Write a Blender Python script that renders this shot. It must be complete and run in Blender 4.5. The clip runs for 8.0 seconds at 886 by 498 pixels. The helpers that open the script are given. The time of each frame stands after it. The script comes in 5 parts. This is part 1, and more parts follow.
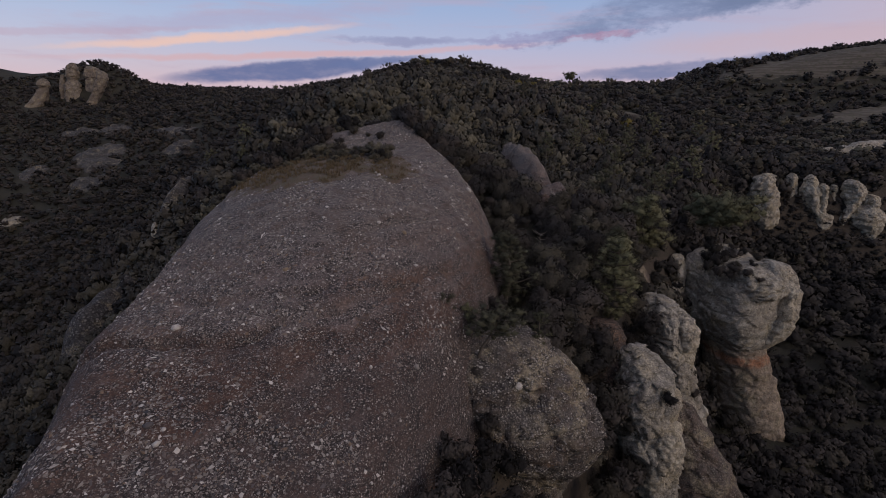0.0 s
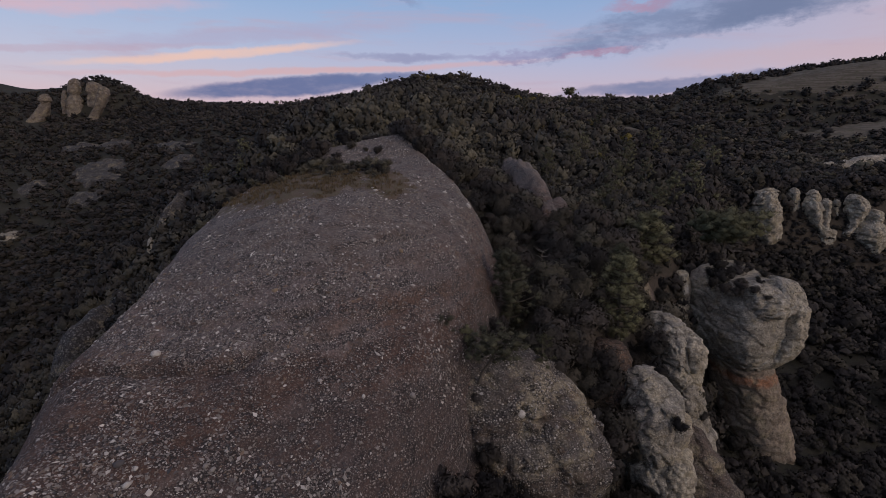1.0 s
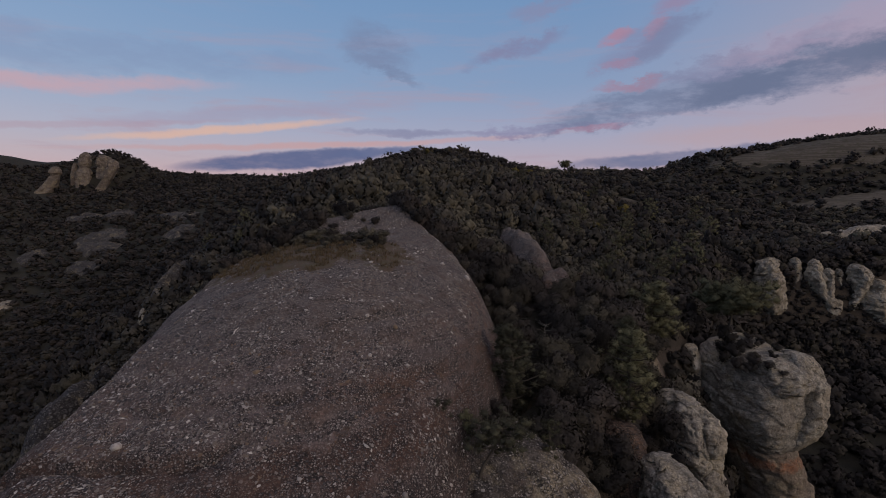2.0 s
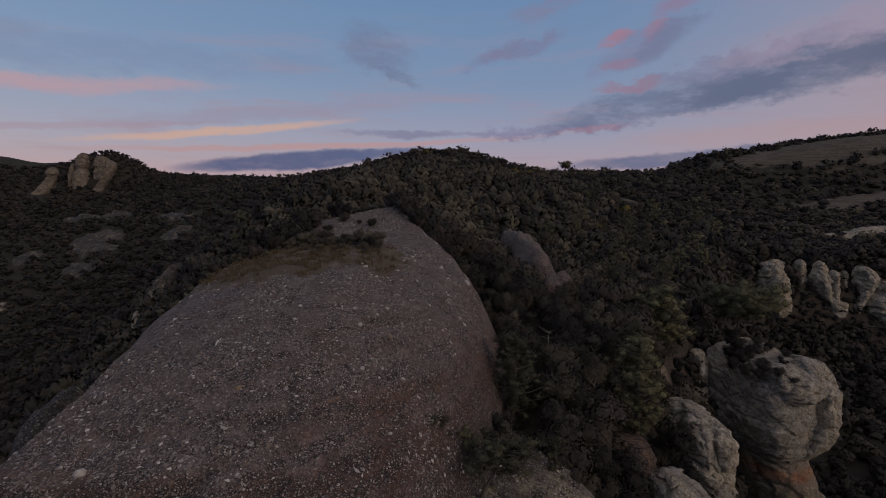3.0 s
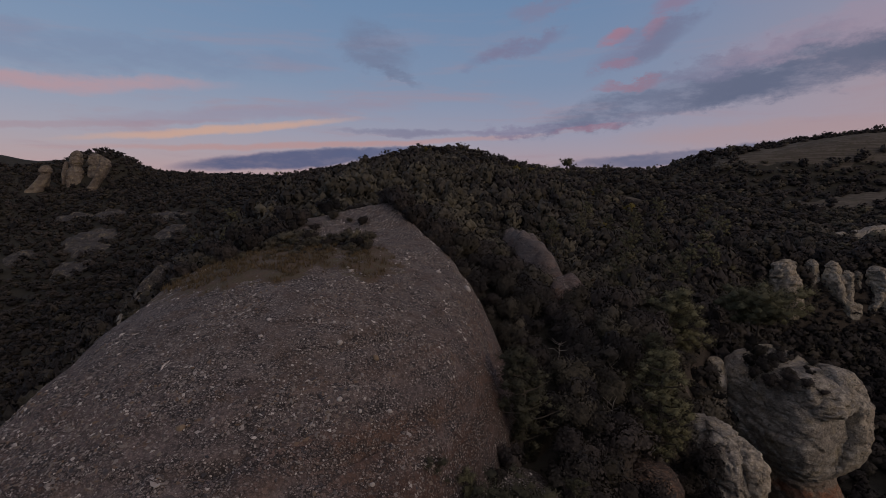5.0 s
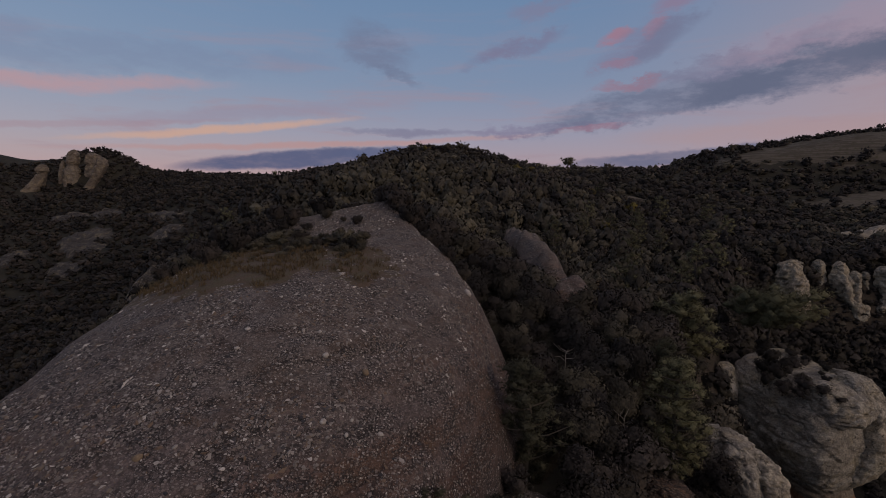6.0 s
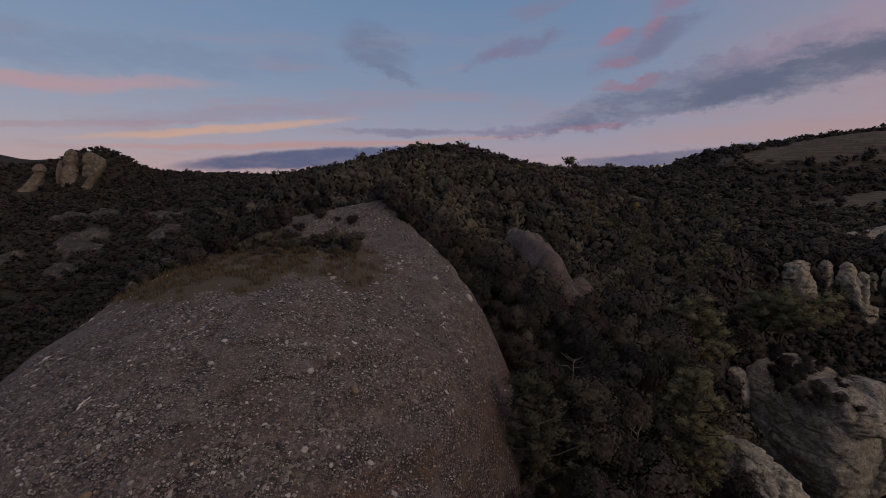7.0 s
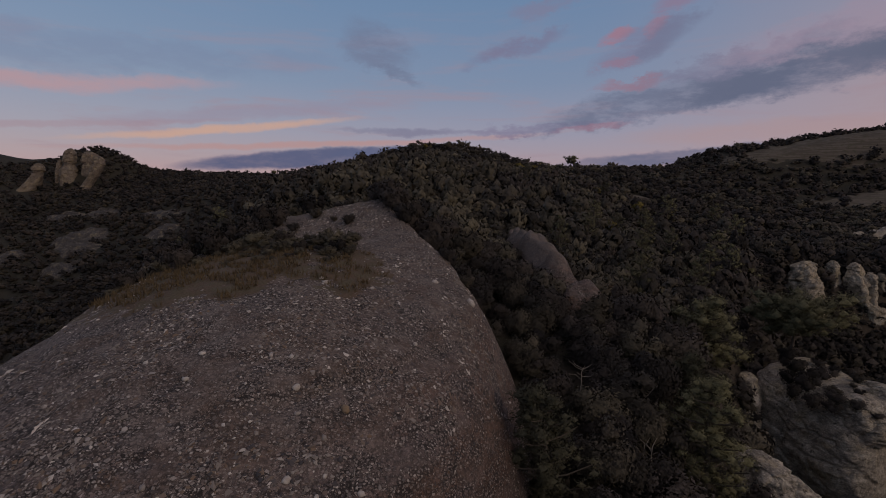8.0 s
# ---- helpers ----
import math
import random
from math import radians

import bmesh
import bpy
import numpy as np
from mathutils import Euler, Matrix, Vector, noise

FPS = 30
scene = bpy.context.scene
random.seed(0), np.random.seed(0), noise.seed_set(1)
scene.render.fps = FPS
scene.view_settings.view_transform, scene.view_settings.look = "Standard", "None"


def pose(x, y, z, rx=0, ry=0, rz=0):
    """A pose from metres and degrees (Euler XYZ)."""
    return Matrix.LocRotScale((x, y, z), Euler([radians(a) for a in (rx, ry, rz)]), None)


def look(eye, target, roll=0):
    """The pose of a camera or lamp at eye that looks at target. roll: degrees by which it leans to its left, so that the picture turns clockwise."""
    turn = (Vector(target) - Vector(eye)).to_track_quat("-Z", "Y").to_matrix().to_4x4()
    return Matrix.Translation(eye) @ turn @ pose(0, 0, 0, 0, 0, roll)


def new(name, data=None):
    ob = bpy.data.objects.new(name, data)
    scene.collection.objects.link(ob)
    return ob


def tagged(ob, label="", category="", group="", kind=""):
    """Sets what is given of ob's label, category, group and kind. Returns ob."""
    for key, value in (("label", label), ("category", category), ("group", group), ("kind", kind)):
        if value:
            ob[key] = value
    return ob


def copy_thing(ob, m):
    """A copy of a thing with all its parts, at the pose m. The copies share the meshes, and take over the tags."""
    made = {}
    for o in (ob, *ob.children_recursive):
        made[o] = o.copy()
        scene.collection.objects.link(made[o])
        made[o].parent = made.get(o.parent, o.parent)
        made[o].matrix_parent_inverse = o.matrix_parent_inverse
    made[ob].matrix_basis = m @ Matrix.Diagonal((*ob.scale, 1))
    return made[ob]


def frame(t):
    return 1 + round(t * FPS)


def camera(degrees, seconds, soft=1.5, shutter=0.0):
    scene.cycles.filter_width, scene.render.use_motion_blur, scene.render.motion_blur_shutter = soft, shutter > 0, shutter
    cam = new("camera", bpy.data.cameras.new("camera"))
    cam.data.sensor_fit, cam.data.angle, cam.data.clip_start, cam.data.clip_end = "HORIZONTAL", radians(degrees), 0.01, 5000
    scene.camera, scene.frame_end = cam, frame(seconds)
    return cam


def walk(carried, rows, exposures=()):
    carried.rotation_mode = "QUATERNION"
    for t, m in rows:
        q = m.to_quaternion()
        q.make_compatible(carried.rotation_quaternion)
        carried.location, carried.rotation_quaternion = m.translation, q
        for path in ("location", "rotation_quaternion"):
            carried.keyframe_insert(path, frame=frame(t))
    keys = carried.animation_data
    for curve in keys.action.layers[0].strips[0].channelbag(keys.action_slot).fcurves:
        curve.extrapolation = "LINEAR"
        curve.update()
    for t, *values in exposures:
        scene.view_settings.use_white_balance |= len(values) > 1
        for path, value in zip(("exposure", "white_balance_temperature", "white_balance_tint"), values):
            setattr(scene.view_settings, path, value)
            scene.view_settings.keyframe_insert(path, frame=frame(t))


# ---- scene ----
from mathutils.bvhtree import BVHTree

cam = camera(85.1, 8.0, soft=0.8)
# seconds, place, tilt (90 is level) and turn
ROWS = [
    (0.0, 0.00, 0.00, 0.00, 74.24, 0.00),
    (0.5, 0.03, 0.78, -0.06, 74.23, 0.00),
    (1.0, 0.12, 1.68, -0.09, 75.91, 0.00),
    (1.5, 0.23, 2.59, -0.07, 81.10, -0.03),
    (1.7, 0.26, 2.99, -0.06, 83.15, -0.03),
    (2.0, 0.29, 3.55, -0.06, 84.05, -0.05),
    (2.8, 0.37, 5.30, -0.06, 84.17, -0.08),
    (3.5, 0.44, 6.99, -0.13, 84.17, -0.08),
    (4.0, 0.49, 8.31, -0.20, 84.11, -0.13),
    (4.5, 0.53, 9.68, -0.28, 84.06, -0.12),
    (5.8, 0.67, 13.25, -0.53, 83.99, -0.16),
    (6.5, 0.74, 15.06, -0.62, 84.01, -0.14),
    (7.0, 0.76, 16.30, -0.69, 83.99, -0.14),
    (7.5, 0.78, 17.45, -0.74, 83.98, -0.11),
    (8.0, 0.79, 18.37, -0.76, 83.95, -0.05),
]
EXPOSURES = [(0.0, 0.54, 6100, 10), (0.8, 0.54, 6120, 10), (1.6, 0.36, 6260, 10), (2.8, 0.0, 6420, 11), (3.6, -0.06, 6520, 11), (6.0, -0.08, 6720, 13), (8.0, -0.10, 6780, 13)]
walk(cam, [(t, pose(x, y, z, tilt, 0, turn)) for t, x, y, z, tilt, turn in ROWS], EXPOSURES)


# ---- node helpers ----
class Nodes:
    """Short hand for building a node tree."""

    def __init__(self, tree):
        self.tree = tree
        tree.nodes.clear()

    def put(self, value, socket):
        if hasattr(value, "links"):
            self.tree.links.new(value, socket)
        elif value is not None:
            if hasattr(socket.default_value, "__len__") and not hasattr(value, "__len__"):
                value = (value,) * len(socket.default_value)
            if hasattr(value, "__len__") and len(value) == 3 and len(socket.default_value) == 4:
                value = (*value, 1.0)
            socket.default_value = value

    def add(self, kind, **inputs):
        node = self.tree.nodes.new(kind)
        for key, value in inputs.items():
            self.put(value, node.inputs[key.replace("_", " ")])
        return node

    def math(self, op, a, b=None, c=None, clamp=False):
        node = self.tree.nodes.new("ShaderNodeMath")
        node.operation, node.use_clamp = op, clamp
        for socket, value in zip(node.inputs, (a, b, c)):
            self.put(value, socket)
        return node.outputs[0]

    def noise(self, vector, scale, detail=4.0, rough=0.55, warp=0.0):
        return self.add("ShaderNodeTexNoise", Vector=vector, Scale=scale, Detail=detail, Roughness=rough, Distortion=warp)

    def ramp(self, value, low, high, start=0.0, end=1.0, smooth=True):
        node = self.tree.nodes.new("ShaderNodeMapRange")
        node.interpolation_type = "SMOOTHSTEP" if smooth else "LINEAR"
        for socket, v in zip(node.inputs, (value, low, high, start, end)):
            self.put(v, socket)
        return node.outputs[0]

    def mix(self, factor, a, b, mode="MIX"):
        node = self.tree.nodes.new("ShaderNodeMix")
        node.data_type, node.blend_type = "RGBA", mode
        self.put(factor, node.inputs[0])
        self.put(a, node.inputs[6])
        self.put(b, node.inputs[7])
        return node.outputs[2]

    def scaled(self, vector, by):
        node = self.tree.nodes.new("ShaderNodeVectorMath")
        node.operation = "MULTIPLY"
        self.put(vector, node.inputs[0])
        self.put(by, node.inputs[1])
        return node.outputs[0]


# ---- the dusk sky ----
world = bpy.data.worlds.new("dusk_sky")
scene.world = world
world.use_nodes = True
n = Nodes(world.node_tree)
way = n.add("ShaderNodeTexCoord").outputs["Generated"]
split = n.add("ShaderNodeSeparateXYZ", Vector=way)
wx, wy, wz = split.outputs
flat = n.math("SQRT", n.math("ADD", n.math("MULTIPLY", wx, wx), n.math("MULTIPLY", wy, wy)))
rise = n.math("MULTIPLY", n.math("ARCTAN2", wz, flat), 57.2958)
side = n.math("MULTIPLY", n.math("ARCTAN2", wx, wy), 57.2958)
fine = n.noise(n.scaled(way, (1.0, 1.0, 2.2)), 7.0, 7.0, 0.62)
broad = n.noise(n.scaled(way, (1.0, 1.0, 3.0)), 3.0, 5.0, 0.55)
wisp = n.noise(n.scaled(way, (1.0, 1.0, 3.0)), 13.0, 6.0, 0.65).outputs[0]
fray = n.math("SUBTRACT", fine.outputs[0], 0.5)
roll = n.math("SUBTRACT", broad.outputs[0], 0.5)
fluff = n.math("SUBTRACT", n.noise(n.scaled(way, (1.0, 1.0, 1.8)), 26.0, 6.0, 0.68).outputs[0], 0.5)


def cloud(az, el, wide, high, slope=0.0, soft=1.0, ragged=1.0):
    """How much of a cloud bank at a bearing and height (degrees) covers the sky."""
    dx = n.math("ADD", n.math("SUBTRACT", side, az), n.math("ADD", n.math("MULTIPLY", fray, 6.0 * ragged), n.math("MULTIPLY", fluff, 5.0 * ragged)))
    dy = n.math("SUBTRACT", n.math("SUBTRACT", rise, el), n.math("MULTIPLY", dx, slope))
    dy = n.math("ADD", dy, n.math("ADD", n.math("MULTIPLY", fluff, 3.6 * ragged), n.math("ADD", n.math("MULTIPLY", fray, 6.5 * ragged), n.math("MULTIPLY", roll, 3.0 * ragged))))
    a, b = n.math("DIVIDE", dx, wide), n.math("DIVIDE", dy, high)
    d = n.math("ADD", n.math("MULTIPLY", a, a), n.math("MULTIPLY", b, b))
    whole = n.ramp(d, 1.0 + soft, 1.0 - soft, 0.0, 1.0)
    thin = n.ramp(wisp, 0.34, 0.58)
    return n.math("MULTIPLY", whole, n.math("ADD", n.math("MULTIPLY", thin, 0.55 * min(1.0, ragged * 1.6)), 1 - 0.55 * min(1.0, ragged * 1.6)))


nishita = n.add("ShaderNodeTexSky")
nishita.sky_type, nishita.sun_disc = "NISHITA", False
nishita.sun_elevation, nishita.sun_rotation = radians(2.0), radians(115)
ramp = n.add("ShaderNodeValToRGB", Fac=n.ramp(rise, -5.0, 60.0, 0.0, 1.0, False))
stops = [(0.0, (0.355, 0.24, 0.31)), (0.125, (0.345, 0.265, 0.36)), (0.185, (0.255, 0.260, 0.40)), (0.27, (0.165, 0.235, 0.395)), (0.42, (0.115, 0.215, 0.39)), (0.62, (0.21, 0.22, 0.285)), (1.0, (0.29, 0.25, 0.285))]
while len(ramp.color_ramp.elements) < len(stops):
    ramp.color_ramp.elements.new(0.5)
for element, (place, tone) in zip(ramp.color_ramp.elements, stops):
    element.position, element.color = place, (*tone, 1)
sky = n.mix(0.06, ramp.outputs[0], nishita.outputs[0])
# a paler veil low in the west, on the camera's right
sky = n.mix(n.math("MULTIPLY", n.ramp(side, 12, 60), n.ramp(rise, 34, 6)), sky, (0.41, 0.305, 0.335))
# thin high streaks
streak = n.noise(n.scaled(way, (1.2, 1.2, 9.0)), 3.2, 6.0, 0.6, 0.4)
sky = n.mix(n.math("MULTIPLY", n.ramp(streak.outputs[0], 0.48, 0.72), n.ramp(rise, 26, 5, 0.0, 0.55)), sky, (0.36, 0.26, 0.31))
for az, el, wide, high, slope, soft, ragged, tone, much in (
    (-39, 10.3, 13, 0.75, 0.09, 1.0, 0.3, (0.47, 0.315, 0.35), 0.8),
    (-36, 13.5, 22, 1.6, 0.06, 1.0, 0.7, (0.18, 0.225, 0.36), 0.35),
    (-38, 6.8, 14, 0.3, 0.10, 1.0, 0.2, (0.36, 0.26, 0.31), 0.55),
    (-20, 9.2, 14, 0.7, 0.10, 1.0, 0.35, (0.30, 0.26, 0.35), 0.5),
    (-24, 7.2, 11.5, 0.42, 0.12, 1.0, 0.2, (0.60, 0.385, 0.30), 0.85),
    (-13, 6.0, 22, 0.32, 0.05, 1.0, 0.16, (0.47, 0.285, 0.28), 0.75),
    (-16.5, 4.4, 11.5, 0.9, 0.085, 0.45, 0.2, (0.095, 0.115, 0.215), 0.95),
    (-7, 5.4, 5, 0.5, 0.10, 0.7, 0.25, (0.10, 0.125, 0.23), 0.8),
    (26, 4.3, 12, 0.75, 0.05, 0.6, 0.25, (0.12, 0.14, 0.235), 0.85),
    (-4, 7.6, 7, 0.35, 0.0, 1.0, 0.3, (0.17, 0.17, 0.27), 0.6),
    (34, 6.5, 12, 1.0, 0.0, 1.0, 0.3, (0.42, 0.29, 0.30), 0.5),
    (12, 7.9, 9, 0.5, 0.06, 0.9, 0.6, (0.19, 0.17, 0.28), 0.65),
    (25, 10.2, 13, 1.7, 0.15, 0.7, 0.85, (0.13, 0.158, 0.25), 0.75),
    (38, 12.0, 12, 2.0, 0.13, 0.7, 0.95, (0.115, 0.14, 0.222), 0.82),
    (52, 14.0, 12, 2.4, 0.13, 0.7, 0.95, (0.11, 0.135, 0.21), 0.9),
    (30, 13.2, 8, 0.9, 0.15, 0.9, 1.0, (0.17, 0.17, 0.27), 0.6),
    (40, 15.0, 10, 1.3, 0.12, 1.0, 0.8, (0.34, 0.27, 0.36), 0.55),
    (20.5, 11.8, 3.2, 0.6, 0.1, 1.0, 0.8, (0.30, 0.17, 0.235), 0.65),
    (17, 7.8, 3.5, 0.3, 0.05, 1.0, 0.4, (0.31, 0.17, 0.235), 0.65),
    (19.3, 17.0, 1.5, 0.6, 0.2, 1.0, 0.6, (0.37, 0.185, 0.245), 0.75),
    (22.9, 17.4, 1.0, 0.7, 0.3, 1.0, 0.6, (0.37, 0.185, 0.245), 0.7),
    (21.2, 15.8, 4.0, 1.6, 0.4, 1.0, 1.0, (0.20, 0.19, 0.30), 0.55),
    (25.0, 19.6, 2.6, 0.8, 0.3, 1.0, 0.8, (0.28, 0.18, 0.27), 0.6),
    (19.7, 14.4, 2.2, 0.5, 0.1, 1.0, 0.8, (0.30, 0.18, 0.26), 0.6),
    (24, 16.5, 3.0, 1.2, 0.5, 1.0, 1.0, (0.155, 0.175, 0.28), 0.55),
    (8.2, 16.1, 4.6, 0.9, 0.25, 1.0, 0.9, (0.19, 0.18, 0.29), 0.7),
    (-7.2, 16.6, 3.4, 2.6, -0.25, 1.0, 0.7, (0.158, 0.182, 0.285), 0.6),
    (-5.2, 13.8, 2.6, 0.8, -0.3, 1.0, 0.8, (0.15, 0.185, 0.29), 0.5),
    (12, 20.5, 4.0, 1.0, 0.2, 1.0, 1.0, (0.23, 0.20, 0.30), 0.5),
):
    sky = n.mix(n.math("MULTIPLY", cloud(az, el, wide, high, slope, soft, ragged), much), sky, tone)
lit = n.add("ShaderNodeBackground", Color=sky, Strength=1.0)
n.tree.links.new(lit.outputs[0], n.add("ShaderNodeOutputWorld").inputs[0])

# the last glow of the western sky, broad and low
glow = new("sky_glow", bpy.data.lights.new("sky_glow", "SUN"))
glow.data.energy, glow.data.angle, glow.data.color = 0.68, radians(35), (1.0, 0.82, 0.62)
glow.matrix_world = look((166, -152, 98), (0, 0, 0))


# ---- materials ----
def material(name, rough=0.9):
    m = bpy.data.materials.new(name)
    m.use_nodes = True
    k = Nodes(m.node_tree)
    shader = k.add("ShaderNodeBsdfPrincipled", Roughness=rough)
    shader.inputs["Specular IOR Level"].default_value = 0.25
    k.tree.links.new(shader.outputs[0], k.add("ShaderNodeOutputMaterial").inputs[0])
    k.shader = shader
    k.place = k.add("ShaderNodeNewGeometry").outputs["Position"]
    return m, k


def bump(k, height, strength, distance):
    k.put(k.add("ShaderNodeBump", Height=height, Strength=strength, Distance=distance).outputs[0], k.shader.inputs["Normal"])


def conglomerate(name, base, red, pale, pebble=3.2, beds=0.0, lichen=0.0, lower=None, band=None, speck=1.0, knots=0.0, grime=0.7):
    """Pebbly rock: bedded and stained in broad patches, with pale and dark pebbles set in a fine matrix."""
    m, k = material(name)
    patch = k.noise(k.scaled(k.place, (0.13, 0.13, 0.45)), 1.0, 5.0, 0.62).outputs[0]
    stain = k.noise(k.place, 0.7, 6.0, 0.68).outputs[0]
    grit = k.noise(k.place, 5.0, 4.0, 0.65).outputs[0]
    z = k.add("ShaderNodeSeparateXYZ", Vector=k.place).outputs[2]
    if beds:
        layer = k.noise(k.scaled(k.place, (0.03, 0.03, 0.55)), 1.0, 3.0, 0.7).outputs[0]
        patch = k.math("ADD", k.math("MULTIPLY", patch, 1 - beds), k.math("MULTIPLY", layer, beds))
    tone = k.mix(k.ramp(patch, 0.42, 0.58), base, red)
    tone = k.mix(k.ramp(stain, 0.40, 0.62, 0.0, 0.8), tone, k.mix(0.55, tone, (0.045, 0.038, 0.036)))
    if knots:
        thick = k.noise(k.scaled(k.place, (0.55, 0.55, 1.6)), 1.0, 5.0, 0.62).outputs[0]
        tone = k.mix(k.ramp(thick, 0.50, 0.62, 0.0, 0.55), tone, k.mix(0.5, tone, (0.130, 0.124, 0.128)))
        rust = k.noise(k.scaled(k.place, (0.8, 0.8, 1.6)), 0.55, 6.0, 0.62).outputs[0]
        tone = k.mix(k.ramp(rust, 0.61, 0.69, 0.0, 0.75), tone, (0.150, 0.082, 0.040))
        speck = k.ramp(thick, 0.36, 0.62, 0.30 * speck, 1.2 * speck)
    if lower:
        level = k.math("ADD", z, k.math("MULTIPLY", k.math("SUBTRACT", k.noise(k.place, 0.10, 4.0, 0.6).outputs[0], 0.5), 5.0))
        tone = k.mix(k.ramp(level, lower[0] - 1.2, lower[0] - 2.2, 0.0, 0.8), tone, k.mix(k.ramp(stain, 0.42, 0.6), lower[1], k.mix(0.5, lower[1], lower[2])))
        tone = k.mix(k.ramp(level, lower[0] + 2.4, lower[0] + 4.4, 0.0, 0.65), tone, k.mix(k.ramp(stain, 0.45, 0.6), (0.205, 0.176, 0.160), (0.150, 0.112, 0.092)))
        bed = k.math("ABSOLUTE", k.math("ADD", level, 0.7 - lower[0]))
        tone = k.mix(k.math("MULTIPLY", k.ramp(bed, 1.3, 0.5), k.ramp(stain, 0.34, 0.5, 0.45, 0.9)), tone, lower[2])
    if band:
        level = k.math("ABSOLUTE", k.math("SUBTRACT", k.math("ADD", z, k.math("MULTIPLY", k.math("SUBTRACT", stain, 0.5), 2.0)), band[0]))
        tone = k.mix(k.ramp(level, band[1], 0.2), tone, band[2])
    if lichen:
        spots = k.noise(k.place, 0.9, 8.0, 0.66).outputs[0]
        grow = k.ramp(k.add("ShaderNodeSeparateXYZ", Vector=k.add("ShaderNodeNewGeometry").outputs["Normal"]).outputs[2], 0.1, 0.9, 0.0, 0.14)
        tone = k.mix(k.math("MULTIPLY", k.ramp(k.math("ADD", spots, grow), 0.55, 0.68), lichen), tone, (0.085, 0.080, 0.074))
        blush = k.noise(k.place, 0.35, 4.0, 0.6).outputs[0]
        tone = k.mix(k.ramp(blush, 0.48, 0.66, 0.0, 0.8), tone, k.mix(0.55, tone, (0.66, 0.54, 0.34)))
        streaks = k.noise(k.scaled(k.place, (1.2, 1.2, 0.12)), 1.0, 5.0, 0.65).outputs[0]
        tone = k.mix(k.math("MULTIPLY", k.ramp(streaks, 0.52, 0.68), 0.5 * lichen), tone, (0.16, 0.145, 0.125))
    height = k.math("MULTIPLY", grit, 0.25)
    if lichen:
        craggy = k.noise(k.place, 1.7, 9.0, 0.66).outputs[0]
        height = k.math("ADD", height, k.math("MULTIPLY", craggy, 0.9))
        bent_ = k.add("ShaderNodeVectorMath")
        k.put(k.place, bent_.inputs[0])
        k.put(k.scaled(k.noise(k.place, 1.3, 4.0, 0.6).outputs[1], 0.7), bent_.inputs[1])
        for scale, much in ((0.8, 1.1), (2.3, 0.6)):
            lump = k.add("ShaderNodeTexVoronoi", Vector=bent_.outputs[0], Scale=scale, Randomness=1.0)
            height = k.math("SUBTRACT", height, k.math("MULTIPLY", lump.outputs["Distance"], much))
        # near-black spots: the shade inside pits, coloured on without any relief
        pit_shade = k.noise(k.place, 1.5, 5.0, 0.6).outputs[0]
        tone = k.mix(k.ramp(pit_shade, 0.645, 0.68, 0.0, 0.85), tone, (0.05, 0.043, 0.036))
        # hollows of the craggy relief are darkened in colour, as recess shade
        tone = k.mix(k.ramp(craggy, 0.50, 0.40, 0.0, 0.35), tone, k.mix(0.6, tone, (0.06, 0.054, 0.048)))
        wander = k.add("ShaderNodeVectorMath")
        k.put(k.scaled(k.place, (1.0, 1.0, 0.8)), wander.inputs[0])
        k.put(k.scaled(k.noise(k.place, 0.8, 4.0, 0.6).outputs[1], 1.6), wander.inputs[1])
        seams = k.add("ShaderNodeTexVoronoi", Vector=wander.outputs[0], Scale=0.36, Randomness=1.0)
        seams.feature = "DISTANCE_TO_EDGE"
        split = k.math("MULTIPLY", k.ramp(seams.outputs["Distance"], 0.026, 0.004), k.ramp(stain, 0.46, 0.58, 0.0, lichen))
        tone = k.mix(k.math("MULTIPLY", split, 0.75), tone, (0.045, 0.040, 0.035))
        height = k.math("SUBTRACT", height, k.math("MULTIPLY", split, 0.8))
    tone = k.mix(k.ramp(grit, 0.42, 0.62, 0.0, grime), tone, k.mix(0.65, tone, (0.02, 0.018, 0.018)))
    bent = k.add("ShaderNodeVectorMath")
    k.put(k.scaled(k.place, (1.0, 1.0, 1.35)), bent.inputs[0])
    k.put(k.scaled(k.noise(k.place, 7.0, 3.0, 0.6).outputs[1], 0.16), bent.inputs[1])
    for scale, share, much in ((pebble * 3.0, 0.60, 0.8), (pebble * 1.7, 0.55, 0.9), (pebble * 0.95, 0.06, 0.9)):
        cells = k.add("ShaderNodeTexVoronoi", Vector=bent.outputs[0], Scale=scale, Randomness=1.0)
        pick = k.add("ShaderNodeSeparateColor", Color=cells.outputs["Color"])
        there = k.ramp(pick.outputs[0], 1 - share, 1 - share + 0.02)
        one = k.math("MULTIPLY", k.ramp(cells.outputs["Distance"], 0.50, 0.36), k.math("MULTIPLY", there, speck))
        rim = k.math("MULTIPLY", k.ramp(cells.outputs["Distance"], 0.40, 0.56), there)
        stone = k.mix(k.ramp(pick.outputs[1], 0.0, 0.6), (0.060, 0.056, 0.062), k.mix(0.38, tone, pale))
        stone = k.mix(k.ramp(pick.outputs[1], 0.74, 0.98), stone, pale)
        stone = k.mix(k.ramp(pick.outputs[2], 0.7, 0.9, 0.0, 0.6), stone, k.mix(0.5, red, stone))
        tone = k.mix(k.math("MULTIPLY", k.math("MULTIPLY", rim, 0.6), speck), tone, (0.022, 0.019, 0.018))
        tone = k.mix(k.math("MULTIPLY", one, much), tone, stone)
        height = k.math("ADD", height, k.math("MULTIPLY", one, 2.4 / scale))
    k.put(tone, k.shader.inputs["Base Color"])
    bump(k, height, 0.8, 0.14)
    return m


